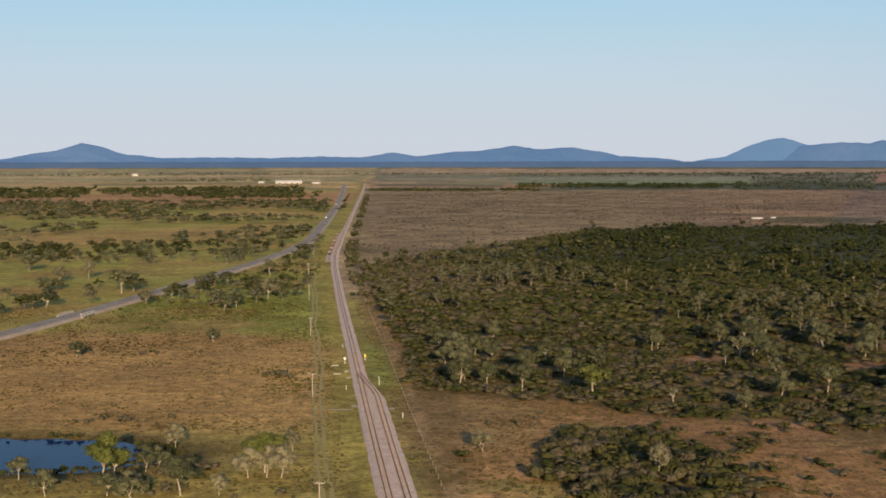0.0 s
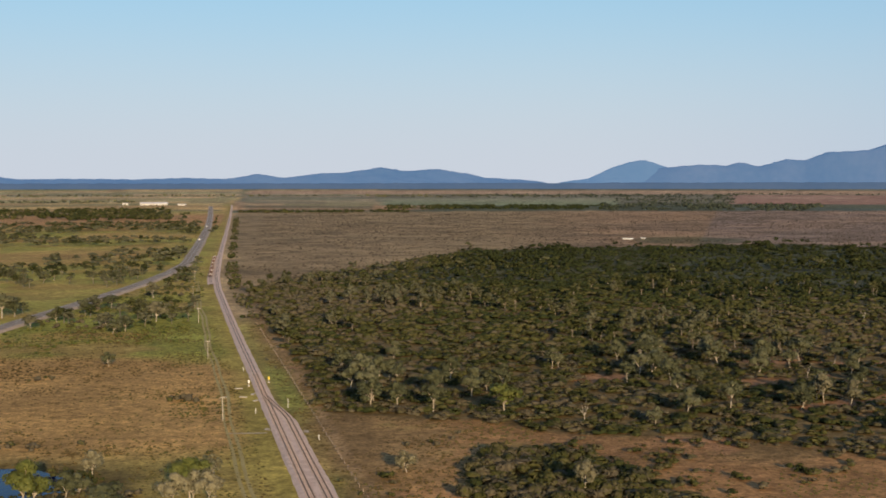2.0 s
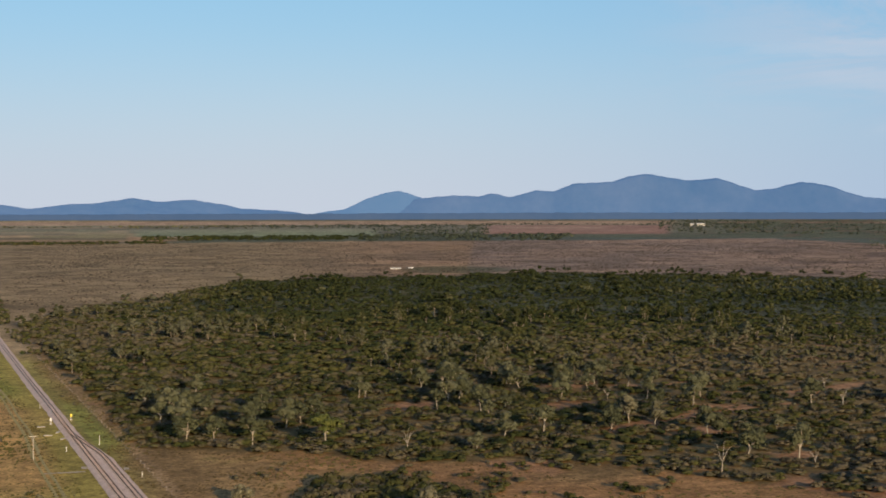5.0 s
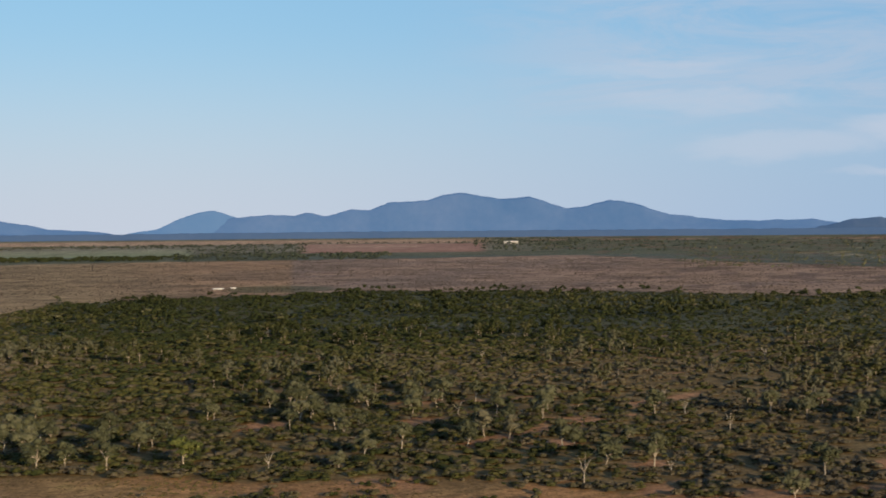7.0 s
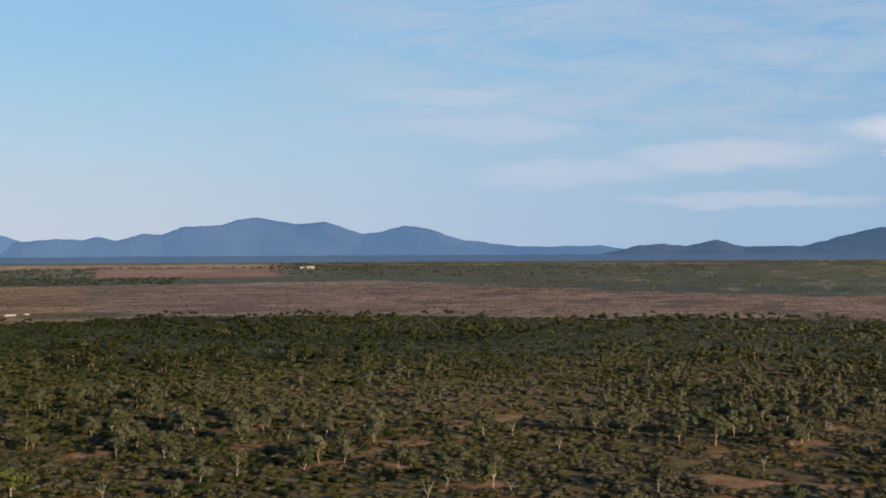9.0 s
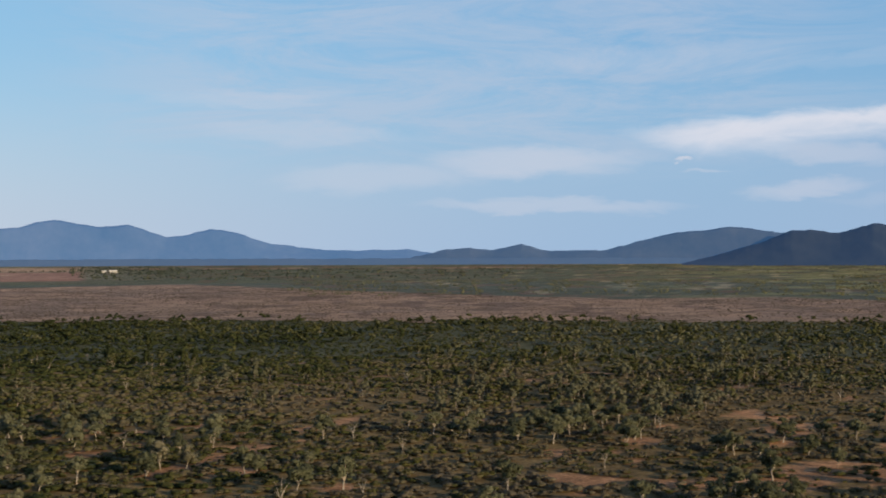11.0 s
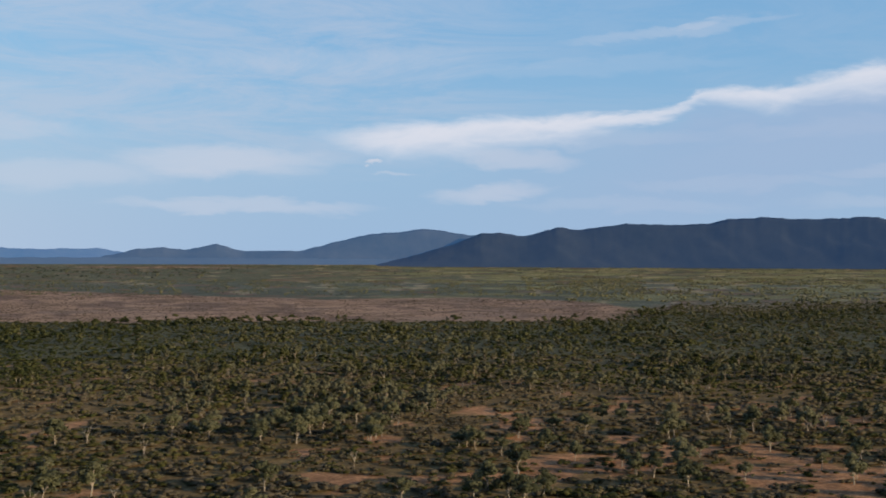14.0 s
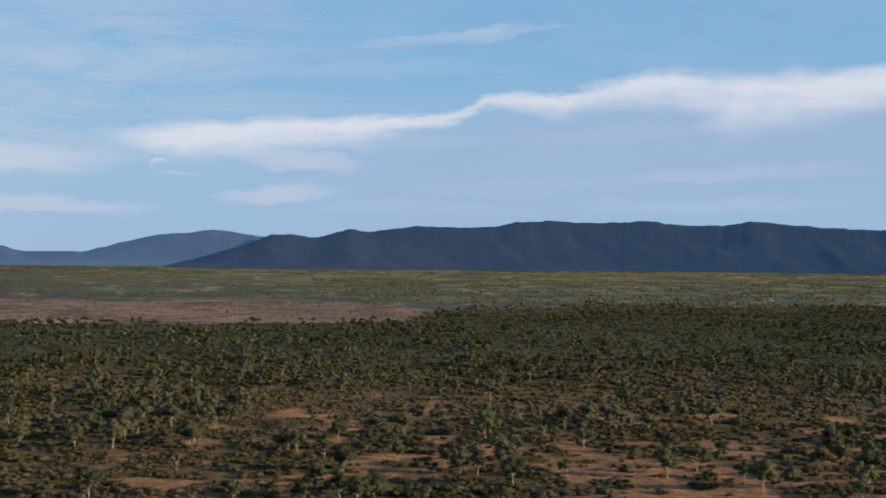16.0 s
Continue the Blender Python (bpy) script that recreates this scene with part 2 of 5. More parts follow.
def water_material():
    m = bpy.data.materials.new("pond_water")
    m.use_nodes = True
    n, l = m.node_tree.nodes, m.node_tree.links
    b = n["Principled BSDF"]
    b.inputs["Base Color"].default_value = (0.004, 0.026, 0.115, 1)
    b.inputs["Roughness"].default_value = 0.06
    b.inputs["IOR"].default_value = 1.33
    b.inputs["Specular IOR Level"].default_value = 0.05
    tc, nz, bp = n.new("ShaderNodeTexCoord"), n.new("ShaderNodeTexNoise"), n.new("ShaderNodeBump")
    nz.inputs["Scale"].default_value = 0.8
    nz.inputs["Detail"].default_value = 3
    l.new(tc.outputs["Object"], nz.inputs["Vector"])
    bp.inputs["Strength"].default_value, bp.inputs["Distance"].default_value = 0.35, 0.12
    l.new(nz.outputs["Fac"], bp.inputs["Height"])
    l.new(bp.outputs[0], b.inputs["Normal"])
    return m


M_WATER = water_material()


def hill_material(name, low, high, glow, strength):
    """Far wooded range seen through kilometres of air: a distant backdrop, the haze put into its blue base colour and a
    little blue glow.
    """
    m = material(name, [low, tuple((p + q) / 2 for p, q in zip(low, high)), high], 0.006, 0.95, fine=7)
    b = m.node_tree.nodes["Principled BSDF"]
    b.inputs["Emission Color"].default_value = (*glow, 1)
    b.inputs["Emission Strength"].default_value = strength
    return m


M_HILL_FAR = hill_material("hazy_blue_distant_hills", (0.022, 0.044, 0.066), (0.056, 0.078, 0.104), (0.080, 0.180, 0.37), 0.72)
M_HILL_MID = hill_material("hazy_blue_grey_hills", (0.020, 0.032, 0.040), (0.048, 0.058, 0.062), (0.050, 0.122, 0.260), 0.60)
M_HILL_PALE = hill_material("hazy_pale_blue_hills", (0.020, 0.040, 0.058), (0.040, 0.060, 0.076), (0.120, 0.235, 0.42), 0.80)
M_HILL_NEAR = hill_material("hazy_wooded_hills", (0.010, 0.018, 0.020), (0.028, 0.036, 0.036), (0.034, 0.084, 0.200), 0.40)
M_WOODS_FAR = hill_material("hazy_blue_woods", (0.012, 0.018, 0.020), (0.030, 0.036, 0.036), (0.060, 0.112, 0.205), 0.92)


def ground_material():
    m = bpy.data.materials.new("grassland_ground")
    m.use_nodes = True
    n, l = m.node_tree.nodes, m.node_tree.links
    b = n["Principled BSDF"]
    b.inputs["Roughness"].default_value = 0.95
    b.inputs["Specular IOR Level"].default_value = 0.1
    at = n.new("ShaderNodeAttribute")
    at.attribute_name = "cover"
    tc = n.new("ShaderNodeTexCoord")
    col = at.outputs["Color"]
    for scale, lo, hi, det in ((0.9, 0.58, 1.42, 3), (0.25, 0.5, 1.5, 6), (0.03, 0.72, 1.28, 5), (0.006, 0.82, 1.18, 4)):
        nz, mr, mx = n.new("ShaderNodeTexNoise"), n.new("ShaderNodeMapRange"), n.new("ShaderNodeMix")
        nz.inputs["Scale"].default_value, nz.inputs["Detail"].default_value, nz.inputs["Roughness"].default_value = scale, det, 0.65
        l.new(tc.outputs["Object"], nz.inputs["Vector"])
        l.new(nz.outputs["Fac"], mr.inputs[0])
        for i, v in enumerate((0.3, 0.7, lo, hi)):
            mr.inputs[i + 1].default_value = v
        mx.data_type, mx.blend_type = "RGBA", "MULTIPLY"
        mx.inputs["Factor"].default_value = 1
        l.new(col, mx.inputs["A"])
        l.new(mr.outputs[0], mx.inputs["B"])
        col = mx.outputs["Result"]
    l.new(col, b.inputs["Base Color"])
    nz, bp = n.new("ShaderNodeTexNoise"), n.new("ShaderNodeBump")
    nz.inputs["Scale"].default_value, nz.inputs["Detail"].default_value = 0.5, 5
    l.new(tc.outputs["Object"], nz.inputs["Vector"])
    bp.inputs["Strength"].default_value, bp.inputs["Distance"].default_value = 0.7, 0.25
    l.new(nz.outputs["Fac"], bp.inputs["Height"])
    l.new(bp.outputs[0], b.inputs["Normal"])
    return m


M_GROUND = ground_material()

# ---------------------------------------------------------------- the lie of the land
P0 = np.array([-45.0, 15.0])      # middle of the flight line
NEAR_PLAIN, FAR_FOLD = 2600.0, 2150.0


def polar(x, y):
    return np.degrees(np.arctan2(x - P0[0], y - P0[1])), np.hypot(x - P0[0], y - P0[1])


def fold(R):
    """Plain distance -> distance in the model: the far plain is drawn in and rises gently to the foot of the hills."""
    R = np.asarray(R, float)
    return np.where(R < NEAR_PLAIN, R, NEAR_PLAIN + FAR_FOLD * (1 - np.exp(-(R - NEAR_PLAIN) / FAR_FOLD)))


def unfold(r):
    r = np.asarray(r, float)
    return np.where(r < NEAR_PLAIN, r, NEAR_PLAIN - FAR_FOLD * np.log(np.maximum(1 - (r - NEAR_PLAIN) / FAR_FOLD, 1e-4)))


def land(x, y):
    """Height of the ground."""
    r = np.hypot(np.asarray(x, float) - P0[0], np.asarray(y, float) - P0[1])
    return 65.0 * (1 - r / np.maximum(unfold(r), r))


def at_range(az, R):
    """A place from a bearing in degrees and a plain distance."""
    a, r = np.radians(az), fold(R)
    x, y = P0[0] + r * np.sin(a), P0[1] + r * np.cos(a)
    return x, y, land(x, y)


def hashed(i, j, k):
    v = np.sin(i * 127.1 + j * 311.7 + k * 74.7) * 43758.5453
    return v - np.floor(v)


def vnoise(x, y, size, seed=0, octaves=3):
    """Smooth value noise, 0 to 1."""
    x, y = np.asarray(x, float) / size, np.asarray(y, float) / size
    total, amp, norm = 0, 1.0, 0
    for o in range(octaves):
        i, j = np.floor(x), np.floor(y)
        u, v = x - i, y - j
        u, v = u * u * (3 - 2 * u), v * v * (3 - 2 * v)
        s = seed + o * 17
        total = total + amp * ((hashed(i, j, s) * (1 - u) + hashed(i + 1, j, s) * u) * (1 - v) + (hashed(i, j + 1, s) * (1 - u) + hashed(i + 1, j + 1, s) * u) * v)
        norm += amp
        x, y, amp = x * 2.03 + 5.2, y * 2.03 + 1.7, amp * 0.5
    return total / norm


def step(v, lo, hi):
    t = np.clip((v - lo) / (hi - lo), 0, 1)
    return t * t * (3 - 2 * t)


# railway: x of the main line along y
RAIL_Y = [150, 250, 310, 375, 415, 475, 552, 675, 824, 920, 1165, 1723, 2600, 3600]
RAIL_X = [0.0, -9.5, -15.7, -22.2, -26.2, -32.1, -40.0, -52.0, -66.1, -73.4, -86.5, -112.7, -155, -205]
ROAD_Y = [380, 440, 500, 553, 606, 662, 750, 847, 960, 1078, 1391, 1888, 2479, 3300]
ROAD_X = [-196, -177, -164.4, -155.5, -148.2, -141.4, -129.9, -118.2, -109.5, -106.5, -121.2, -147.1, -184.7, -240]


def smooth_line(ys, xs):
    """Rounds the corners of a line given by a few places."""
    fine = np.arange(ys[0], ys[-1], 5.0)
    v = np.interp(fine, ys, xs)
    k = np.hanning(15)
    k /= k.sum()
    w = np.convolve(np.pad(v, 7, mode="edge"), k, "valid")
    w[:7], w[-7:] = v[:7], v[-7:]
    return lambda y: np.interp(y, fine, w)


rail_x = smooth_line(RAIL_Y, RAIL_X)
road_x = smooth_line(ROAD_Y, ROAD_X)

FOREST_AZ = [-3.5, -0.5, 1.2, 4.2, 6.5, 8.2, 12, 20, 27, 35, 42.5, 50, 57, 59.6, 63, 70, 90]
FOREST_R = [660, 800, 915, 985, 1120, 1265, 1310, 1430, 1400, 1350, 1350, 1330, 1380, 1560, 2000, 2300, 2300]
BROWN_AZ = [-5, 22, 29.5, 36.4, 43.5, 48.2, 55.2, 59.8, 62]
BROWN_R = [2750, 2950, 3200, 2540, 2133, 1990, 2080, 1870, 1500]


def forest_weight(x, y):
    """1 in the woodland east of the line, 0 outside, with an uneven edge."""
    az, R = polar(x, y)
    n = vnoise(x, y, 60, 3)
    far = np.interp(az, FOREST_AZ, FOREST_R) * (1 + 0.10 * (n - 0.5))
    edge_x = rail_x(y) + 15 + 7 * (vnoise(x, y, 30, 5) - 0.5)
    w = step(x - edge_x, 0, 5) * step(far - R, 0, np.interp(az, [55, 66], [25, 650]))
    south = np.interp(x, [-20, 18, 33, 52, 67, 88, 110, 140, 200, 260], [384, 366, 360, 338, 332, 334, 318, 272, 195, 100])
    return w * step(y - south - 14 * (n - 0.5), 0, 6)


def thicket_weight(x, y):
    """The clump of scrub south of the clearing."""
    d = np.hypot((x - 43 + 0.12 * (y - 285)) / 23, (y - 281) / 44)
    return step(1.0 + 0.5 * (vnoise(x, y, 14, 9) - 0.5) - d, 0, 0.15)


def bare_weight(x, y):
    """Bare reddish earth between the trees, more of it to the east."""
    az, R = polar(x, y)
    n = vnoise(x * 0.6 + y * 0.5, y * 0.9 - x * 0.5, 21, 21, 4)
    lim = np.interp(az, [0, 12, 24, 40, 55, 75], [0.76, 0.68, 0.62, 0.59, 0.575, 0.57]) + 0.16 * step(R, 420, 800)
    return step(n, lim, lim + 0.07)


def pond_distance(x, y):
    """Below 1 inside the pond."""
    return np.hypot((x + 101 + 0.25 * (y - 302)) / 40, (y - 302) / 19) + 0.32 * (vnoise(x, y, 11, 31) - 0.5)


def mixc(c, colour, w):
    return c * (1 - w[:, None]) + np.array(colour) * w[:, None]


def cover(x, y):
    """Base colour of what covers the ground, with distance haze put into the far parts."""
    az, r = polar(x, y)
    R = unfold(r)
    big, mid, small = vnoise(x, y, 160, 41), vnoise(x, y, 45, 43), vnoise(x, y, 9, 47)
    c = np.tile(np.array([0.205, 0.135, 0.062]), (len(x), 1))            # dry brown grass
    west = step(rail_x(np.clip(y, 150, 3500)) - x, -4, 4)
    # west of the line: green strip and pasture
    green = west * step(y + 40 * (mid - 0.5), 488, 520) * step(2150 - R, 0, 300)
    c = mixc(c, (0.155, 0.150, 0.045), green * (0.45 + 0.55 * step(mid, 0.3, 0.6)))
    lush = west * step(x - road_x(np.clip(y, 380, 3200)), 2, 8) * step(y, 500, 525) * step(860 - y, 0, 200)
    c = mixc(c, (0.120, 0.130, 0.034), lush * step(mid, 0.28, 0.5) * 0.9)
    c = mixc(c, (0.215, 0.130, 0.068), west * step(big, 0.52, 0.62) * step(-130 - x, 0, 40) * step(R, 640, 700) * 0.5)
    c = mixc(c, (0.150, 0.130, 0.045), west * step(340 - y + 20 * (mid - 0.5), 0, 30) * 0.8)
    c = mixc(c, (0.20, 0.125, 0.072), west * step(R, 1900, 2100) * step(2600 - R, 0, 60))
    c = mixc(c, (0.27, 0.20, 0.095), west * step(R, 2560, 2650))                      # tan crops behind the tree belt
    c = mixc(c, (0.16, 0.155, 0.060), west * step(np.sin(R / 170 + az * 0.4), 0.1, 0.5) * step(R, 2700, 2800) * 0.8)
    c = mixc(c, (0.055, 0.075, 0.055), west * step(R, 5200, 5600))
    # railway reserve
    off = x - rail_x(np.clip(y, 150, 3500))
    reserve = step(15 + 14 * (vnoise(x, y, 40, 45) - 0.5) - np.abs(off), 0, 9) * step(3400 - y, 0, 100)
    c = mixc(c, (0.165, 0.140, 0.045), reserve * (0.5 + 0.5 * step(mid, 0.35, 0.6)))
    c = mixc(c, (0.135, 0.145, 0.036), step(off, 3, 5) * step(12 - off, 0, 2) * step(y, 375, 400) * step(500 - y, 0, 40) * 0.8)
    c = mixc(c, (0.30, 0.205, 0.115), step(1.8 - np.abs(off - 13.5 - 3 * (mid - 0.5)), 0, 1.0) * step(620 - y, 0, 60) * step(small, 0.25, 0.5) * 0.8)
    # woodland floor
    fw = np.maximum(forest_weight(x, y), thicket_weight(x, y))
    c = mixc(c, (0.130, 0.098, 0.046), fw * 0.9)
    # darker past 600 m, matching the cloud shade painted into the trees
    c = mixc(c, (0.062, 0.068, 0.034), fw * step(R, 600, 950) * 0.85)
    east = 1 - west
    bare = bare_weight(x, y) * east * step(1100 - R, 0, 400)
    c = mixc(c, (0.305, 0.170, 0.095), bare * 0.85)
    clear = east * (1 - fw) * step(480 - R, 0, 60) * step(x, 0, 12)
    c = mixc(c, (0.29, 0.165, 0.075), clear * step(mid, 0.38, 0.62) * 0.85)
    c = mixc(c, (0.14, 0.125, 0.040), clear * step(small * 0.5 + mid * 0.5, 0.55, 0.66) * step(60 - x, 0, 30) * 0.7)
    # east: the open brown plain behind the woodland, then fields and bush
    brown = east * (1 - fw) * step(R - 600, 0, 100)
    c = mixc(c, (0.265, 0.175, 0.110), brown)
    c = mixc(c, (0.180, 0.128, 0.090), brown * step(big, 0.45, 0.6) * 0.7)
    c = mixc(c, (0.225, 0.172, 0.098), brown * step(16 - az, 0, 8) * 0.8)
    c = mixc(c, (0.27, 0.175, 0.105), brown * step(az, 24, 34) * step(vnoise(x, y, 70, 51), 0.46, 0.6) * 0.8)
    c = c * (1 + (brown * (vnoise(x, y, 24, 53, 4) - 0.5) * 1.1)[:, None])
    edge = np.interp(az, BROWN_AZ, BROWN_R) * (1 + 0.05 * (mid - 0.5))
    out = east * step(R - edge, 0, 40) * (1 - fw)
    bush = np.array([0.082, 0.092, 0.064])
    c = mixc(c, bush, out)
    c = mixc(c, (0.28, 0.185, 0.115), out * step(6.5 - az, 0, 2) * step(4300 - R, 0, 300) * step(R, 2900, 3050))
    # patchwork of far fields
    i = np.floor(np.log(np.maximum(R, 10)) / 0.085 + 0.35 * np.sin(az * 0.35))
    pick = hashed(i, np.floor(az / (3 + 5 * hashed(i, 1, 3)) + 7 * hashed(i, 2, 5)), 9)
    plots = np.array([(0.33, 0.25, 0.15), (0.30, 0.205, 0.145), (0.15, 0.17, 0.09), (0.22, 0.155, 0.10), (0.085, 0.10, 0.07), (0.27, 0.22, 0.12)])
    c = np.where(((R > 2900) & (R < 9500) & (az < 3.5) & (az > -30))[:, None] & (np.abs(off) > 22)[:, None], 0.35 * c + 0.65 * plots[(pick * 6).astype(int) % 6], c)
    c = mixc(c, (0.150, 0.185, 0.115), out * step(az, 3.2, 4) * step(13.9 - az, 0, 0.4) * step(R, 3450, 3600) * step(4900 - R, 0, 150))      # green crop
    c = mixc(c, (0.060, 0.070, 0.050), out * step(az, 13.5, 14) * step(18.4 - az, 0, 0.6) * step(6200 - R, 0, 300) * 0.9)
    c = mixc(c, (0.25, 0.115, 0.095), out * step(az, 18, 18.6) * step(26.2 - az, 0, 0.5) * step(R, 3750, 3900) * step(6200 - R, 0, 200) * 0.9)      # ploughed red earth
    c = mixc(c, (0.33, 0.24, 0.17), out * step(az, 18.6, 19.2) * step(23.5 - az, 0, 0.5) * step(R, 4950, 5050) * step(5300 - R, 0, 80) * 0.8)
    c = mixc(c, (0.30, 0.20, 0.14), out * step(R, 6200, 6400) * step(9000 - R, 0, 600) * step(26.5 - az, 0, 1) * 0.9)
    c = mixc(c, (0.22, 0.155, 0.12), out * step(R, 6900, 7200) * step(8300 - R, 0, 500) * step(az, 27.5, 28.5) * step(48 - az, 0, 6) * step(vnoise(az * 40, R / 30, 60, 67), 0.35, 0.5) * 0.85)
    c = mixc(c, (0.085, 0.085, 0.045), brown * step(1.0 - np.hypot((az - 17.3) / 2.6, (R - 1500) / 110) + 0.5 * (mid - 0.5), 0, 0.3) * 0.8)
    c = mixc(c, (0.13, 0.085, 0.060), brown * step(vnoise(az * 60, R / 2.2, 62, 69, 4), 0.58, 0.66) * step(az, 22, 34) * 0.75)
    c = mixc(c, (0.165, 0.165, 0.075), out * step(az, 44, 56) * step(vnoise(x, y, 110, 61), 0.4, 0.6) * 0.8)
    c = mixc(c, (0.30, 0.25, 0.15), out * step(az, 36, 42) * step(vnoise(az * 60, R / 6, 40, 63), 0.68, 0.74) * 0.6)
    # pale wash over the far fields: haze painted into the ground colour
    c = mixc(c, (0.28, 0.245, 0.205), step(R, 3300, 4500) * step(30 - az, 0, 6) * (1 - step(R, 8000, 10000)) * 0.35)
    # bluish haze painted over the farthest ground
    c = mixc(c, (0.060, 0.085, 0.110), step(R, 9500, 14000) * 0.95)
    # pond margin
    d = pond_distance(x, y)
    c = mixc(c, (0.055, 0.045, 0.022), step(1.5 - d, 0, 0.35) * 0.85)
    # west, reserve and near clearing lifted; haze put into the cooler eastern plain
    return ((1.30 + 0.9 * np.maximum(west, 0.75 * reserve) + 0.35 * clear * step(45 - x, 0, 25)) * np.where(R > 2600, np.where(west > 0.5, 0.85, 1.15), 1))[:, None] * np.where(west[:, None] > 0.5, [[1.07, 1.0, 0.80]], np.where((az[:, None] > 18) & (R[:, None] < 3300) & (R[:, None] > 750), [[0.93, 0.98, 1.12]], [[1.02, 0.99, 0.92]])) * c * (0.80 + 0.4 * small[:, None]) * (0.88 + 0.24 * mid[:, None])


# ---------------------------------------------------------------- mesh helpers
def mesh_of(name, verts, faces, mats, slots=None, tint=None):
    """A mesh from numpy arrays; faces all triangles or all quads."""
    me = bpy.data.meshes.new(name)
    verts, faces = np.asarray(verts, np.float32), np.asarray(faces, np.int32)
    k = faces.shape[1]
    me.vertices.add(len(verts))
    me.vertices.foreach_set("co", verts.ravel())
    me.loops.add(faces.size)
    me.loops.foreach_set("vertex_index", faces.ravel())
    me.polygons.add(len(faces))
    me.polygons.foreach_set("loop_start", np.arange(0, faces.size, k, dtype=np.int32))
    for m in mats:
        me.materials.append(m)
    if slots is not None:
        me.polygons.foreach_set("material_index", np.asarray(slots, np.int32))
    if tint is not None:
        at = me.attributes.new("tint", "FLOAT", "POINT")
        at.data.foreach_set("value", np.asarray(tint, np.float32))
    me.polygons.foreach_set("use_smooth", np.ones(len(faces), bool))
    me.update(calc_edges=True)
    return me


def part(name, bm, mat, parent=None, label="", smooth=False):
    me = bpy.data.meshes.new(name)
    if smooth:
        for f in bm.faces:
            f.smooth = True
    bm.to_mesh(me)
    bm.free()
    me.materials.append(mat)
    ob = new(name, me)
    if parent:
        ob.parent = parent
    if label:
        ob["label"] = label
    return ob


def box(sx, sy, sz, at=(0, 0, 0), bevel=0.0, bm=None, turn=0.0):
    """A bevelled block standing on at."""
    b = bm or bmesh.new()
    m = Matrix.Translation(Vector(at) + Vector((0, 0, sz / 2))) @ Matrix.Rotation(radians(turn), 4, "Z") @ Matrix.Diagonal((sx, sy, sz, 1))
    g = bmesh.ops.create_cube(b, size=1, matrix=m)
    if bevel:
        edges = list({e for v in g["verts"] for e in v.link_edges})
        bmesh.ops.bevel(b, geom=edges, offset=bevel, segments=1, affect="EDGES")
    return b


def tube(p, q, r0, r1, sides=6, bm=None):
    """A tapered round bar from p to q."""
    b = bm or bmesh.new()
    p, q = Vector(p), Vector(q)
    turn = (q - p).to_track_quat("Z", "Y").to_matrix().to_4x4()
    m = Matrix.Translation((p + q) / 2) @ turn
    bmesh.ops.create_cone(b, cap_ends=True, segments=sides, radius1=r0, radius2=r1, depth=(q - p).length, matrix=m)
    return b


def ribbon(name, xs, ys, zs, half_l, half_r, mat, drop=0.25, shoulder=1.0):
    """A low embanked strip along a line: a flat top and sloping sides."""
    xs, ys, zs = (np.asarray(v, float) for v in (xs, ys, zs))
    half_l, half_r = np.broadcast_to(half_l, xs.shape), np.broadcast_to(half_r, xs.shape)
    dx, dy = np.gradient(xs), np.gradient(ys)
    n = np.hypot(dx, dy)
    nx, ny = dy / n, -dx / n
    rows = []
    for off, dz in ((-half_l - shoulder, -drop), (-half_l, 0), (half_r, 0), (half_r + shoulder, -drop)):
        rows.append(np.stack([xs + nx * off, ys + ny * off, zs + dz], 1))
    v = np.stack(rows, 1).reshape(-1, 3)
    k = len(xs)
    i = (np.arange(k - 1)[:, None] * 4 + np.arange(3)[None, :]).ravel()
    return new(name, mesh_of(name, v, np.stack([i, i + 1, i + 5, i + 4], 1), [mat]))


# ---------------------------------------------------------------- ground: one sheet to the foot of the hills
def build_ground():
    az = np.concatenate([np.arange(-24, 84, 0.21), np.arange(84, 336, 6.0)])
    rings = np.concatenate([[0.02, 40, 90, 140], 175 * np.exp(np.linspace(0, math.log(4748 / 175), 300))])
    A, Rr = np.meshgrid(np.radians(az), rings, indexing="ij")
    x, y = (P0[0] + Rr * np.sin(A)).ravel(), (P0[1] + Rr * np.cos(A)).ravel()
    z = land(x, y) + 0.5 * (vnoise(x, y, 40, 71) - 0.5) * step(np.abs(x - rail_x(np.clip(y, 150, 3500))), 6, 20)
    z -= 0.9 * step(1.12 - pond_distance(x, y), 0, 0.2)
    n, m = len(az), len(rings)
    i, j = np.meshgrid(np.arange(n), np.arange(m - 1), indexing="ij")
    k = (i + 1) % n
    f = np.stack([i * m + j, i * m + j + 1, k * m + j + 1, k * m + j], -1).reshape(-1, 4)
    me = mesh_of("ground", np.stack([x, y, z], 1), f, [M_GROUND])
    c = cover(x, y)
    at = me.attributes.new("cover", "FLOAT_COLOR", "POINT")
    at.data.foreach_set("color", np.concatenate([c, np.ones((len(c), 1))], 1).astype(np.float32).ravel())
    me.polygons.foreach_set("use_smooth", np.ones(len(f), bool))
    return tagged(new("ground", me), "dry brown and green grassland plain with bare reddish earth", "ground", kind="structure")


build_ground()

# pond
bm = bmesh.new()
ring = [(-101 + 48 * math.cos(t), 302 + 24 * math.sin(t), -0.55) for t in np.linspace(0, 2 * math.pi, 60, endpoint=False)]
bm.faces.new([bm.verts.new(p) for p in ring])
tagged(part("water", bm, M_WATER), "still dark blue pond with reedy muddy margins", "pond", kind="structure")


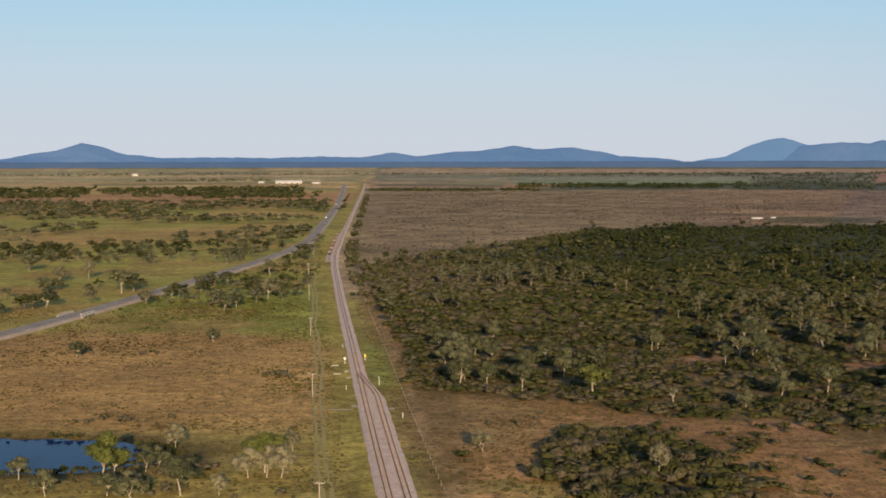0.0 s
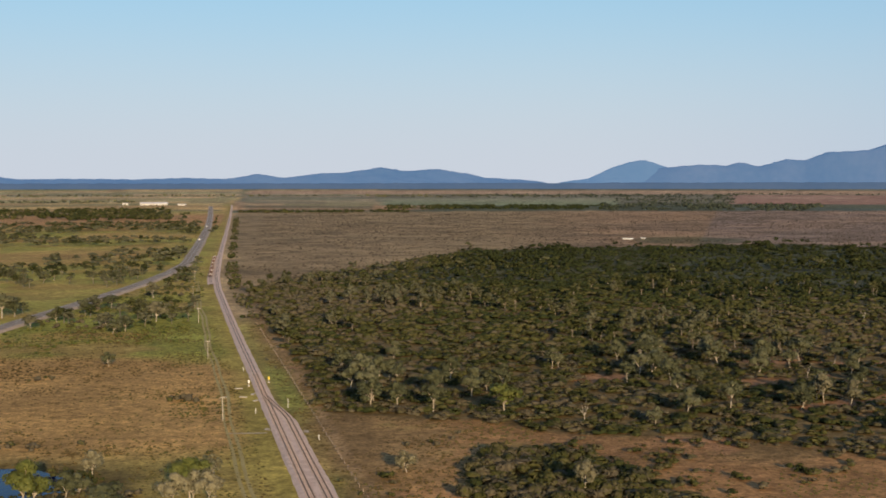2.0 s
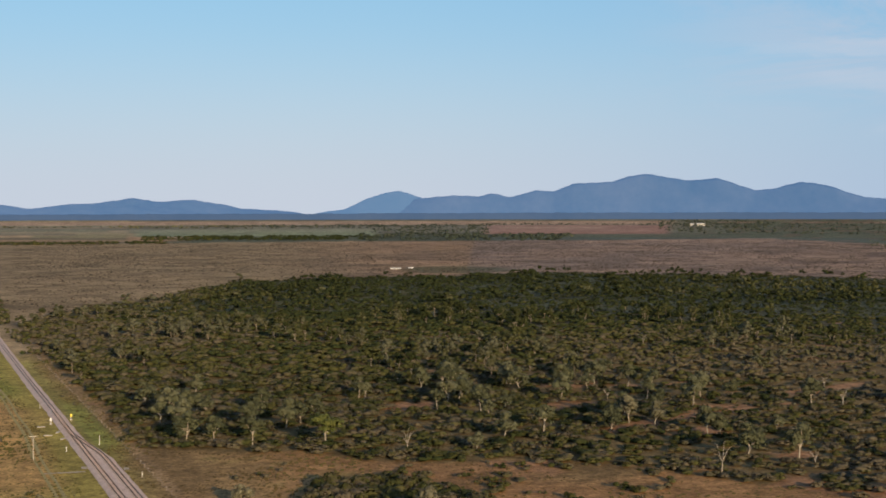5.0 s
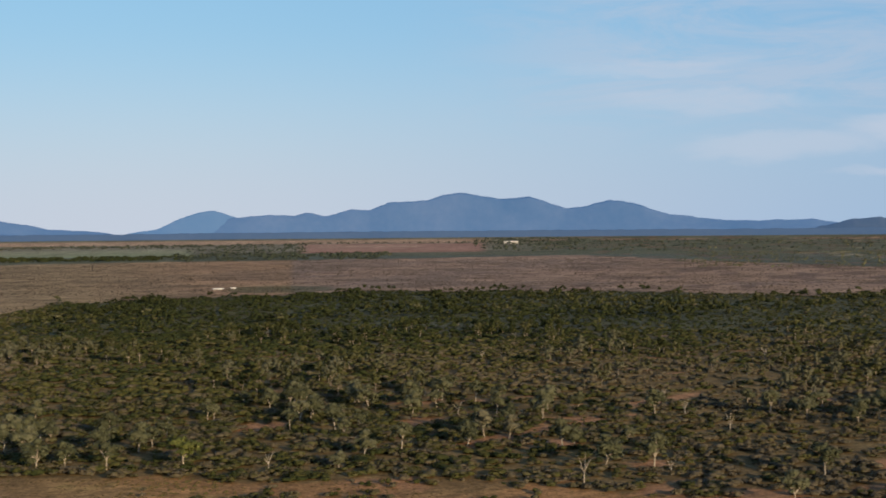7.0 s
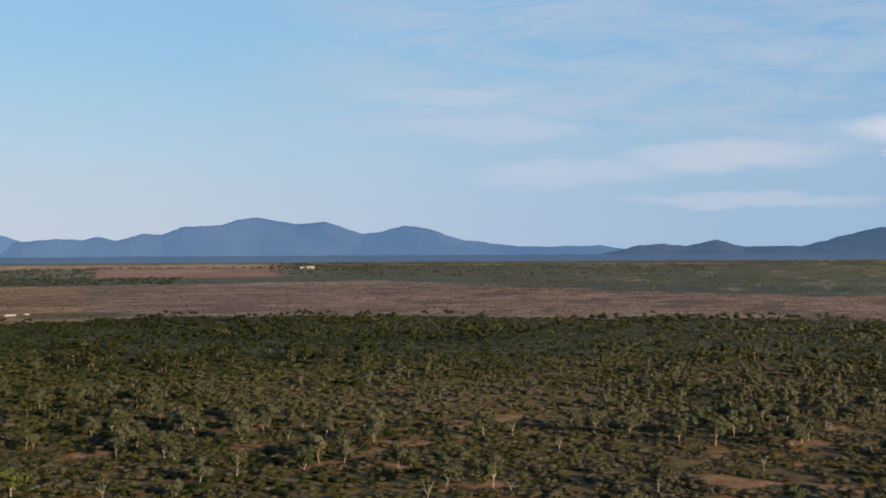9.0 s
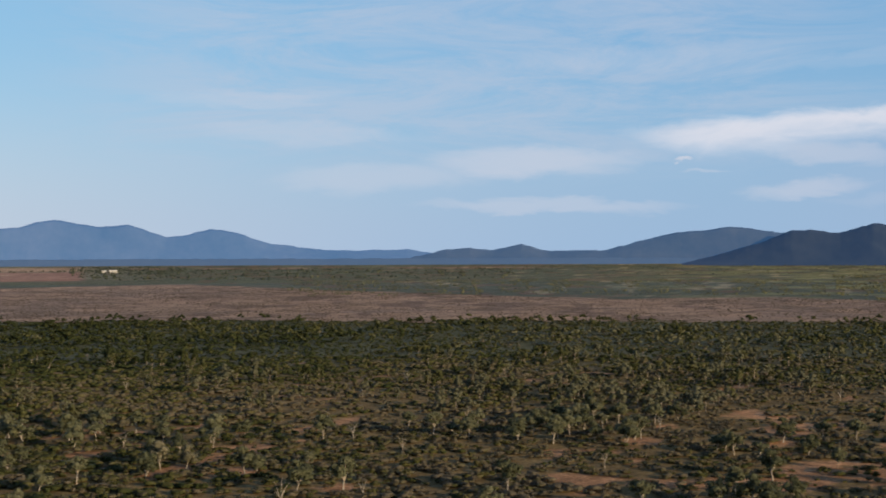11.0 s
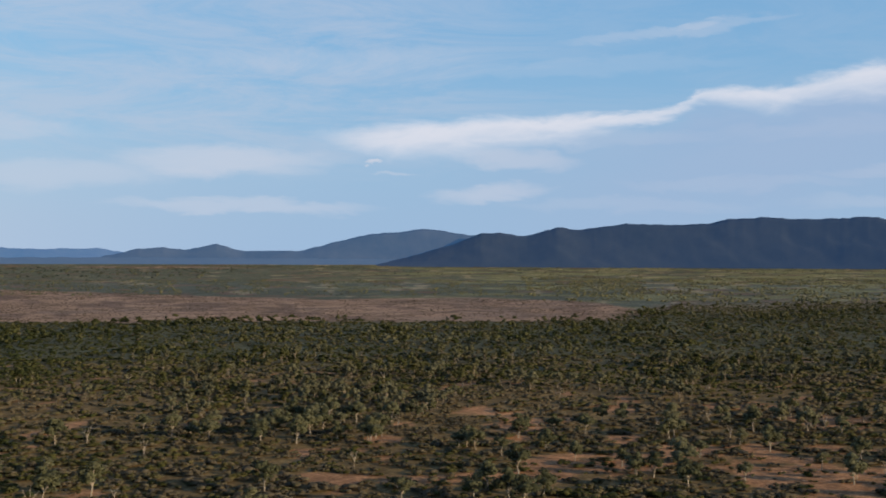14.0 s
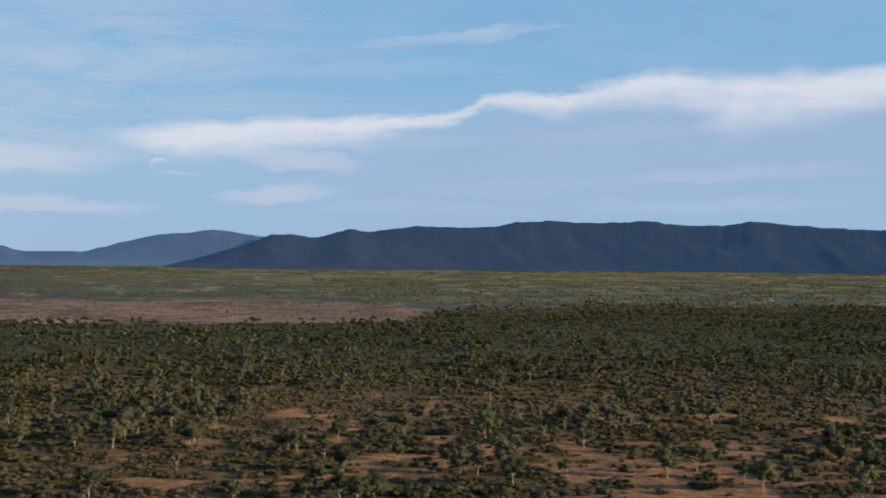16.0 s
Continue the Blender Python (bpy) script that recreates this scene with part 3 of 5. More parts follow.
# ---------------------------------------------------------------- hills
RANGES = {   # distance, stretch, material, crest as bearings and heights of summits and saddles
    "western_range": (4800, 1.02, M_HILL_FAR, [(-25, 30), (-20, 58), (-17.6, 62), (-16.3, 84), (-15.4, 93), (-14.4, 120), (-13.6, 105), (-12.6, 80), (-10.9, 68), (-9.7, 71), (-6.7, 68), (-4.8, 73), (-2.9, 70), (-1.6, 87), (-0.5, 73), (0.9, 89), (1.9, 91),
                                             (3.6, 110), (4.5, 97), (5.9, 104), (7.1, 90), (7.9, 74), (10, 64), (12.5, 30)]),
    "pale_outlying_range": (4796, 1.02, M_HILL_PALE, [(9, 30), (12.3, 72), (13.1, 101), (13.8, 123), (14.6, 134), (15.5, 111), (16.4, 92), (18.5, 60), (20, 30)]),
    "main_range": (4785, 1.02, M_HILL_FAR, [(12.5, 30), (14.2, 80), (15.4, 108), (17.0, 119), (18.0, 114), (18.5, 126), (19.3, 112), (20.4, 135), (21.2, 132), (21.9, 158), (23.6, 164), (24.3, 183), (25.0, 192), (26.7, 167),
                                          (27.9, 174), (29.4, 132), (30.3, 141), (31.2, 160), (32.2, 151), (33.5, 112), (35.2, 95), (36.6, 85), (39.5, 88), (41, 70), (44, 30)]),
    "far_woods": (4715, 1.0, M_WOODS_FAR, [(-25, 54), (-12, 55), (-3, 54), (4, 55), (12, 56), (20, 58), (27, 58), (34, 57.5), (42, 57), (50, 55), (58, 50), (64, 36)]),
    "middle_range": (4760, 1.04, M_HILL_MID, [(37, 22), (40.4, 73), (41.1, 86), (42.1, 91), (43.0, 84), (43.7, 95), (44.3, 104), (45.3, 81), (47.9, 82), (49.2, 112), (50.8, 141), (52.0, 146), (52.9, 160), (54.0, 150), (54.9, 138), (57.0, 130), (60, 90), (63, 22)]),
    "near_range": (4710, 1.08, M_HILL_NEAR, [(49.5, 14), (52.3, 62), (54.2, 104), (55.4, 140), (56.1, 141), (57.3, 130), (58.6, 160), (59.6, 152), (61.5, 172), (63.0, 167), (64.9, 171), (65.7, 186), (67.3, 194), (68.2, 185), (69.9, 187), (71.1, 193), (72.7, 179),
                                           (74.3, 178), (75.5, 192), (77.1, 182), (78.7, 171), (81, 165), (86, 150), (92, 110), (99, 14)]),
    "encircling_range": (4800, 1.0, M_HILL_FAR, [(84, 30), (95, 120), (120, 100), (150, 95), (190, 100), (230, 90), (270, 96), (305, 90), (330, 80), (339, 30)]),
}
for name, (r_mid, stretch, mat, crest) in RANGES.items():
    lo, hi = crest[0][0], crest[-1][0]
    wide = hi - lo > 100
    az = np.arange(lo, hi, 0.5 if wide else 0.05)
    line = np.interp(az, [c[0] for c in crest], [c[1] for c in crest])
    k = np.hanning(5 if wide else 7)
    line = np.convolve(np.pad(line, len(k) // 2, mode="edge"), k / k.sum(), "valid")
    line = 65 + (line - 65) * stretch + (0 if wide else 4.5) * (vnoise(az * 10, 0 * az + 3.3, 2.6, 81, 4) - 0.5)
    depth = np.linspace(-1, 0.6, 9 if mat is M_WOODS_FAR else 25)
    A, D = np.meshgrid(az, depth, indexing="ij")
    prof = np.repeat((line - 40)[:, None], len(depth), 1)
    spread = np.where(D < 0, 130 if mat is M_HILL_NEAR else 40 if mat is M_WOODS_FAR else 62, 60)
    fray = vnoise(A * 80, D * 300, 30, 83, 4) - 0.5
    spur = vnoise(A * 80 + 170 * D, D * 210, 170, 87, 3)
    shape = np.clip(1 - np.abs(D), 0, 1) ** (0.62 + 1.25 * (1 - spur))
    r = r_mid + D * spread
    foot = 65 * (1 - r / np.maximum(unfold(np.minimum(r, 4748)), r)) - 3
    h = foot + (prof + 40 - foot) * shape + fray * np.clip(prof, 0, 60) * 0.09 * np.clip(1.2 - np.abs(D), 0.2, 1)
    a = np.radians(A)
    v = np.stack([P0[0] + r * np.sin(a), P0[1] + r * np.cos(a), h], -1).reshape(-1, 3)
    n, m = len(az), len(depth)
    i, j = np.meshgrid(np.arange(n - 1), np.arange(m - 1), indexing="ij")
    f = np.stack([i * m + j, i * m + j + 1, (i + 1) * m + j + 1, (i + 1) * m + j], -1).reshape(-1, 4)
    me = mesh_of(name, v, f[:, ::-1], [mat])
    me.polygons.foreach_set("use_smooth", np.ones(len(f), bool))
    tagged(new(name, me), "blue hazy wooded hills on the horizon" if mat is not M_HILL_NEAR else "dark wooded hills in blue haze rising from the plain", "hills", kind="structure")


# ---------------------------------------------------------------- plants
def leaf_tris(rng, centres, radii, count, size, up=0.35, flat=0.75):
    """Small leaf clumps over several rounded masses: small faces that look outwards and up."""
    which = rng.choice(len(centres), count, p=radii ** 2 / np.sum(radii ** 2))
    d = rng.normal(size=(count, 3))
    d[:, 2] = np.abs(d[:, 2]) * 1.0 - up
    d /= np.linalg.norm(d, axis=1)[:, None]
    rad = radii[which] * rng.uniform(0.62, 1.08, count)
    pos = centres[which] + d * rad[:, None] * np.array([1, 1, flat])
    nrm = d + np.array([0, 0, 0.25]) + rng.normal(size=(count, 3)) * 0.22
    nrm /= np.linalg.norm(nrm, axis=1)[:, None]
    t = np.cross(nrm, rng.normal(size=(count, 3)))
    t /= np.linalg.norm(t, axis=1)[:, None]
    s = np.cross(nrm, t)
    sz = size * rng.uniform(0.55, 1.3, count)[:, None]
    v = np.stack([pos - t * sz * 1.2 - s * sz * 0.7, pos + t * sz * 1.2 - s * sz * 0.7, pos + t * sz * rng.uniform(-0.4, 0.4, (count, 1)) + s * sz * 1.3], 1)
    return v.reshape(-1, 3)


def core_tris(centres, radii, rng, rings, flat=0.8):
    """Solid leafy hearts of the masses, as low domes with uneven skin: shared corners, so that they shade softly."""
    vs, fs, base = [], [], 0
    sides = 6 if rings == 2 else 5 if rings == 1 else 4
    for c, r in zip(centres, radii):
        pts = [(0, 0, 1.0)]
        levels = ((0.70, 0.72), (1.0, 0.05), (0.72, -0.62)) if rings == 2 else ((0.88, 0.42), (0.85, -0.45)) if rings == 1 else ((0.92, 0.30), (0.90, -0.5))
        for rad, z in levels:
            t0 = rng.uniform(0, 6.28)
            pts += [(rad * math.cos(t0 + 6.283 * k / sides), rad * math.sin(t0 + 6.283 * k / sides), z) for k in range(sides)]
        p = np.array(pts) * rng.uniform(0.80, 1.12, (len(pts), 1)) * r * [1, 1, flat] + c
        k = np.arange(sides)
        k1 = (k + 1) % sides
        f = [np.stack([0 * k, 1 + k, 1 + k1], 1)]
        for lv in range(len(levels) - 1):
            o = 1 + lv * sides
            f += [np.stack([o + k, o + sides + k, o + sides + k1], 1), np.stack([o + k, o + sides + k1, o + k1], 1)]
        vs.append(p)
        fs.append(np.concatenate(f) + base)
        base += len(pts)
    return np.concatenate(vs), np.concatenate(fs)


def mass(rng, centres, radii, leaves, size, rings, up, flat, shrink=0.86):
    """Leafy hearts with loose leaf clumps round them."""
    cv, cf = core_tris(centres, radii * shrink, rng, rings, flat)
    if not leaves:
        return cv, cf
    lv = leaf_tris(rng, centres, radii, leaves, size, up, flat)
    return np.concatenate([cv, lv]), np.concatenate([cf, np.arange(len(lv)).reshape(-1, 3) + len(cv)])


def bars(segments, sides):
    """Tapered tubes as triangles, from rows of (p, q, r0, r1)."""
    vs, fs, base = [], [], 0
    for p, q, r0, r1 in segments:
        p, q = np.array(p, float), np.array(q, float)
        w = (q - p) / np.linalg.norm(q - p)
        u = np.cross(w, [0.31, 0.87, 0.12])
        u /= np.linalg.norm(u)
        v = np.cross(w, u)
        ang = np.arange(sides) * 2 * math.pi / sides
        ring = np.cos(ang)[:, None] * u + np.sin(ang)[:, None] * v
        vs += [p + ring * r0, q + ring * r1]
        k = np.arange(sides)
        k1 = (k + 1) % sides
        fs.append(np.stack([base + k, base + k1, base + sides + k1], 1))
        fs.append(np.stack([base + k, base + sides + k1, base + sides + k], 1))
        base += 2 * sides
    return np.concatenate(vs), np.concatenate(fs)


def gum_template(seed, leaves, sides, limbs, size, rings):
    """A gum tree one unit high: leaning pale trunk, forked limbs, loose rounded leaf masses. Returns trunk and leaves."""
    rng = np.random.default_rng(seed)
    lean = rng.uniform(-0.06, 0.06, 2)
    fork = rng.uniform(0.24, 0.40)
    top = np.array([lean[0], lean[1], fork])
    half = top * [0.4, 0.4, 0.5]
    segs = [((0, 0, -0.03), half, 0.023, 0.018), (half, top, 0.018, 0.014)]
    cs, rs = [], []
    a0 = rng.uniform(0, 6.28)
    for i in range(limbs):
        a = a0 + i * 6.28 / limbs + rng.uniform(-0.5, 0.5)
        reach, rise = rng.uniform(0.12, 0.27), rng.uniform(0.26, 0.46)
        if i == 0:
            reach, rise = 0.06, 0.86 - fork
        way = np.array([math.cos(a), math.sin(a), 0])
        knee = top + way * reach * 0.45 + [0, 0, rise * 0.45]
        tip = top + way * reach + [0, 0, rise]
        segs += [(top, knee, 0.014, 0.010), (knee, tip, 0.010, 0.004)]
        lumps = ((tip, rng.uniform(0.14, 0.20)), (knee * 0.45 + tip * 0.55 + rng.normal(0, 0.05, 3), rng.uniform(0.12, 0.17)), (knee + rng.normal(0, 0.07, 3) + way * 0.06, rng.uniform(0.06, 0.11)))
        for place, r in lumps if leaves else lumps[:1]:
            cs.append(place)
            rs.append(r)
    if sides < 5:
        segs = segs[:2] + segs[2::2]
    return bars(segs, sides), mass(rng, np.array(cs), np.array(rs), leaves, size, rings, 0.45, 0.88, 0.76 if leaves else 1.25)


def scrub_template(seed, leaves, size, rings):
    """A rounded bush one unit high, leafy to the ground, of several humps."""
    rng = np.random.default_rng(seed)
    k = rng.integers(1, 4) if leaves > 5 else rng.integers(1, 3) if leaves else 1
    cs = np.stack([rng.uniform(-0.5, 0.5, k) * (k > 1), rng.uniform(-0.5, 0.5, k) * (k > 1), rng.uniform(0.34, 0.52, k)], 1)
    rs = rng.uniform(0.38, 0.56, k)
    v, f = mass(rng, cs, rs, leaves, size, rings, 0.15, 0.9, 0.80 if leaves > 20 else 0.92)
    v[:, 2] = np.maximum(v[:, 2], -0.02)
    return v, f


def dead_template(seed):
    rng = np.random.default_rng(seed)
    segs = [((0, 0, -0.02), (0.02, 0.01, 0.4), 0.024, 0.016)]
    for i in range(6):
        a = i * 1.05 + rng.uniform(-0.3, 0.3)
        p = (0.02, 0.01, rng.uniform(0.28, 0.42))
        q = (math.cos(a) * 0.2, math.sin(a) * 0.2, rng.uniform(0.6, 0.95))
        segs += [(p, q, 0.010, 0.005)]
        segs += [(q, (q[0] * 1.5, q[1] * 1.5, q[2] + rng.uniform(-0.05, 0.1)), 0.005, 0.002)]
    return bars(segs, 5)


def planted(name, sets, mats, label, category):
    """ONE mesh of many plants. sets: rows of (template verts, template triangles, slot, x, y, height, width, tint)."""
    rng = np.random.default_rng(11)
    V, F, S, Tn, base = [], [], [], [], 0
    for tv, tf, slot, x, y, h, w, tint in sets:
        if len(x) == 0:
            continue
        a = rng.uniform(0, 6.283, len(x))
        ca, sa = np.cos(a)[:, None], np.sin(a)[:, None]
        vx = (tv[None, :, 0] * ca - tv[None, :, 1] * sa) * w[:, None] + x[:, None]
        vy = (tv[None, :, 0] * sa + tv[None, :, 1] * ca) * w[:, None] + y[:, None]
        vz = tv[None, :, 2] * h[:, None] + (land(x, y) - 0.1)[:, None]
        V.append(np.stack([vx, vy, vz], -1).reshape(-1, 3))
        F.append((tf[None] + (np.arange(len(x)) * len(tv))[:, None, None] + base).reshape(-1, 3))
        S.append(np.full(len(x) * len(tf), slot))
        Tn.append(np.repeat(tint, len(tv)))
        base += len(x) * len(tv)
    me = mesh_of(name, np.concatenate(V), np.concatenate(F), mats, np.concatenate(S), np.concatenate(Tn))
    return tagged(new(name, me), label, category, kind="stuff")


rng = np.random.default_rng(5)


def scatter(az0, az1, r0, r1, density, seed):
    """Random places in a sector, density per square metre."""
    g = np.random.default_rng(seed)
    area = 0.5 * math.radians(az1 - az0) * (r1 * r1 - r0 * r0)
    n = int(area * density)
    a, r = np.radians(g.uniform(az0, az1, n)), np.sqrt(g.uniform(r0 * r0, r1 * r1, n))
    return P0[0] + r * np.sin(a), P0[1] + r * np.cos(a), g


GUM_NEAR = [gum_template(s, 1000, 5, 5 + s % 3, 0.026, 1) for s in range(100, 108)]
GUM_MID = [gum_template(s, 60, 3, 4, 0.050, 0) for s in range(200, 208)]
GUM_FAR = [gum_template(s, 0, 3, 4, 0.12, 0) for s in range(300, 306)]
SCRUB_NEAR = [scrub_template(s, 32, 0.11, 2) for s in range(400, 408)]
SCRUB_MID = [scrub_template(s, 8, 0.16, 1) for s in range(500, 508)]
THICKET = [scrub_template(s, 110, 0.10, 2) for s in range(450, 458)]
SCRUB_FAR = [scrub_template(s, 2, 0.22, 0) for s in range(600, 608)]
SCRUB_DOT = [scrub_template(s, 0, 0.3, 0) for s in range(700, 706)]


def gum_sets(templates, x, y, h, w, tint, g, bark=True):
    sets, pick = [], g.integers(0, len(templates), len(x))
    for i, ((bv, bf), lv) in enumerate(templates):
        m = pick == i
        sets.append((*lv, 0, x[m], y[m], h[m], w[m], tint[m]))
        if bark:
            sets.append((bv, bf, 1, x[m], y[m], h[m], w[m], tint[m]))
    return sets


def scrub_sets(templates, x, y, h, w, tint, g):
    pick = g.integers(0, len(templates), len(x))
    return [(*v, 2, x[pick == i], y[pick == i], h[pick == i], w[pick == i], tint[pick == i]) for i, v in enumerate(templates)]


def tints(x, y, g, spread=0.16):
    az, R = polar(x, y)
    # cloud shade over the distant eastern woodland is put into the tint
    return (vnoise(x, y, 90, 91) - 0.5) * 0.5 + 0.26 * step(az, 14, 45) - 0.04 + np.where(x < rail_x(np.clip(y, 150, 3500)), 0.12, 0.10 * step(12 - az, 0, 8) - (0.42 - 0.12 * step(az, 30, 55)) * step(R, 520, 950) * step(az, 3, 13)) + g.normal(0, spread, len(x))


PLANT_MATS = [M_LEAF, M_BARK_DULL, M_SHRUB]
forest = []
# close scrub and gums of the woodland, thinner towards the open ground in the east
for (r0, r1, shrub_d, gum_d, gs, ss, seed) in ((255, 520, 1 / 15, 1 / 150, None, SCRUB_NEAR, 1), (520, 860, 1 / 21, 1 / 130, GUM_MID, SCRUB_MID, 2), (860, 2300, 1 / 36, 1 / 115, GUM_FAR, SCRUB_FAR, 3)):
    x, y, g = scatter(-4, 84, r0, r1, shrub_d, seed)
    az, R = polar(x, y)
    keep = (np.maximum(forest_weight(x, y), thicket_weight(x, y)) > g.uniform(0.2, 0.8, len(x))) & (bare_weight(x, y) < g.uniform(0.1, 1.25, len(x)))
    keep &= vnoise(x, y, 11, 97, 2) > np.interp(az, [0, 15, 40, 70], [0.10, 0.18, 0.22, 0.22])
    x, y, R, az = x[keep], y[keep], R[keep], az[keep]
    h = g.uniform(0.6, 2.0, len(x)) * np.interp(az, [0, 12, 35], [1.45, 1.35, 1.0]) * (0.7 + 0.7 * vnoise(x, y, 40, 98))
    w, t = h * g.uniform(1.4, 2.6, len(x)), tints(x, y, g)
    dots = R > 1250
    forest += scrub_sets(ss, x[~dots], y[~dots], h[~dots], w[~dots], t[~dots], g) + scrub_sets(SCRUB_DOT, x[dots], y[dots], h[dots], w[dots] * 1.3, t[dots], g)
    x, y, g = scatter(-4, 84, r0, r1, gum_d, seed + 50)
    az, R = polar(x, y)
    few = np.interp(az, [0, 14, 32, 45, 60], [0.12, 0.07, 0.02, 0.06, 0.10])
    keep = (forest_weight(x, y) > 0.6) & (vnoise(x, y, 55, 99) > g.uniform(0.37, 0.70, len(x)) + few)
    x, y = x[keep], y[keep]
    h = g.uniform(5.2, 10.2, len(x)) * (1 if r0 < 800 else 0.78)
    if gs:
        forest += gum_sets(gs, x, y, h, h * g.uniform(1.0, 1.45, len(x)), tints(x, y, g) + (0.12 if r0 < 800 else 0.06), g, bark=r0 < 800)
    else:
        nearest = np.argsort(polar(x, y)[1])
        near_gums = (x[nearest[:290]], y[nearest[:290]], h[nearest[:290]], g)
        x, y, h = x[nearest[290:]], y[nearest[290:]], h[nearest[290:]]
        forest += gum_sets(GUM_MID, x, y, h, h * g.uniform(1.1, 1.5, len(x)), tints(x, y, g) + 0.16, g)
x, y, g = scatter(12, 30, 255, 345, 1 / 38, 78)
keep = (forest_weight(x, y) < 0.3) & (x > 52) & (vnoise(x, y, 16, 79) > 0.42)
h = g.uniform(0.7, 2.2, len(x))[keep]
forest += scrub_sets(SCRUB_NEAR, x[keep], y[keep], h, h * 1.4, tints(x[keep], y[keep], g), g)
g = np.random.default_rng(77)
x, y = g.uniform(10, 85, 700), g.uniform(230, 335, 700)
keep = (thicket_weight(x, y) > 0.5) & (vnoise(x, y, 9, 76, 2) > np.interp(x, [40, 60], [0.34, 0.52]))
x, y = x[keep], y[keep]
h = g.uniform(1.6, 4.2, len(x))
forest += scrub_sets(THICKET, x, y, h, h * g.uniform(0.9, 1.4, len(x)), tints(x, y, g) - 0.02, g)
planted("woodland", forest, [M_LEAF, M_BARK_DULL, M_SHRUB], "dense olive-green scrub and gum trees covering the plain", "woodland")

# pasture trees west of the line, belts along the far fields, bush in front of the hills
sav = []
x, y, g = scatter(-24, -2, 560, 2050, 1 / 250, 7)
az, R = polar(x, y)
keep = (x < rail_x(y) - 14) & (np.abs(x - road_x(y)) > 8) & (vnoise(x, y, 130, 95) > np.interp(R, [560, 900, 1300, 2000], [0.57, 0.50, 0.47, 0.40]))
x, y = x[keep], y[keep]
h = g.uniform(4.2, 8.0, len(x))
mid = np.hypot(x - P0[0], y - P0[1]) < 1000
sav += gum_sets(GUM_MID, x[mid], y[mid], h[mid], h[mid] * 1.75, tints(x[mid], y[mid], g) - 0.05, g)
sav += gum_sets(GUM_FAR, x[~mid], y[~mid], h[~mid], h[~mid] * 1.9, tints(x[~mid], y[~mid], g) + 0.05, g, bark=False)
x, y, g = scatter(-24, -2, 510, 900, 1 / 110, 8)
keep = (x < rail_x(y) - 12) & (np.abs(x - road_x(y)) > 9) & (x > road_x(y)) & (vnoise(x, y, 26, 96) > 0.55)
h = g.uniform(0.8, 2.4, len(x))[keep]
sav += scrub_sets(SCRUB_MID, x[keep], y[keep], h, h * 1.4, tints(x[keep], y[keep], g), g)
x, y, g = scatter(-24, 6, 240, 480, 1 / 22, 9)
keep = (x < rail_x(y) - 18) & (pond_distance(x, y) > 1.08) & (vnoise(x, y, 17, 92) > np.interp(y, [250, 300, 330, 345, 480], [0.50, 0.56, 0.66, 0.80, 0.74]))
h = g.uniform(0.6, 2.0, len(x))[keep]
sav += scrub_sets(SCRUB_MID, x[keep], y[keep], h, h * 1.3, tints(x[keep], y[keep], g) + 0.1, g)
x, y, g = scatter(-6, 12, 250, 700, 1 / 30, 10)
keep = (x > rail_x(y) + 6) & (forest_weight(x, y) < 0.3) & (vnoise(x, y, 15, 90) > 0.64)
h = g.uniform(0.5, 1.7, len(x))[keep]
sav += scrub_sets(SCRUB_MID, x[keep], y[keep], h, h * 1.3, tints(x[keep], y[keep], g), g)
y = np.random.default_rng(44).uniform(640, 2500, 900)
g = np.random.default_rng(45)
x = rail_x(y) + np.where(g.random(900) < 0.72, g.uniform(7, 15, 900), g.uniform(-34, -20, 900))
keep = (vnoise(x, y, 45, 46) > 0.4) & (np.abs(x - road_x(y)) > 9)
x, y = x[keep], y[keep]
h = g.uniform(1.0, 3.4, len(x))
sav += scrub_sets(SCRUB_FAR, x, y, h, h * 1.2, tints(x, y, g) - 0.1, g)
x, y, g = scatter(-24, -2, 230, 380, 1 / 2.5, 12)
d = pond_distance(x, y)
keep = (d > 0.93) & (d < 1.12) & (vnoise(x, y, 7, 89) > 0.42)
h = g.uniform(0.4, 1.3, len(x))[keep]
sav += scrub_sets(SCRUB_MID, x[keep], y[keep], h, h * 1.2, g.normal(-0.12, 0.1, len(h)), g)
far = []
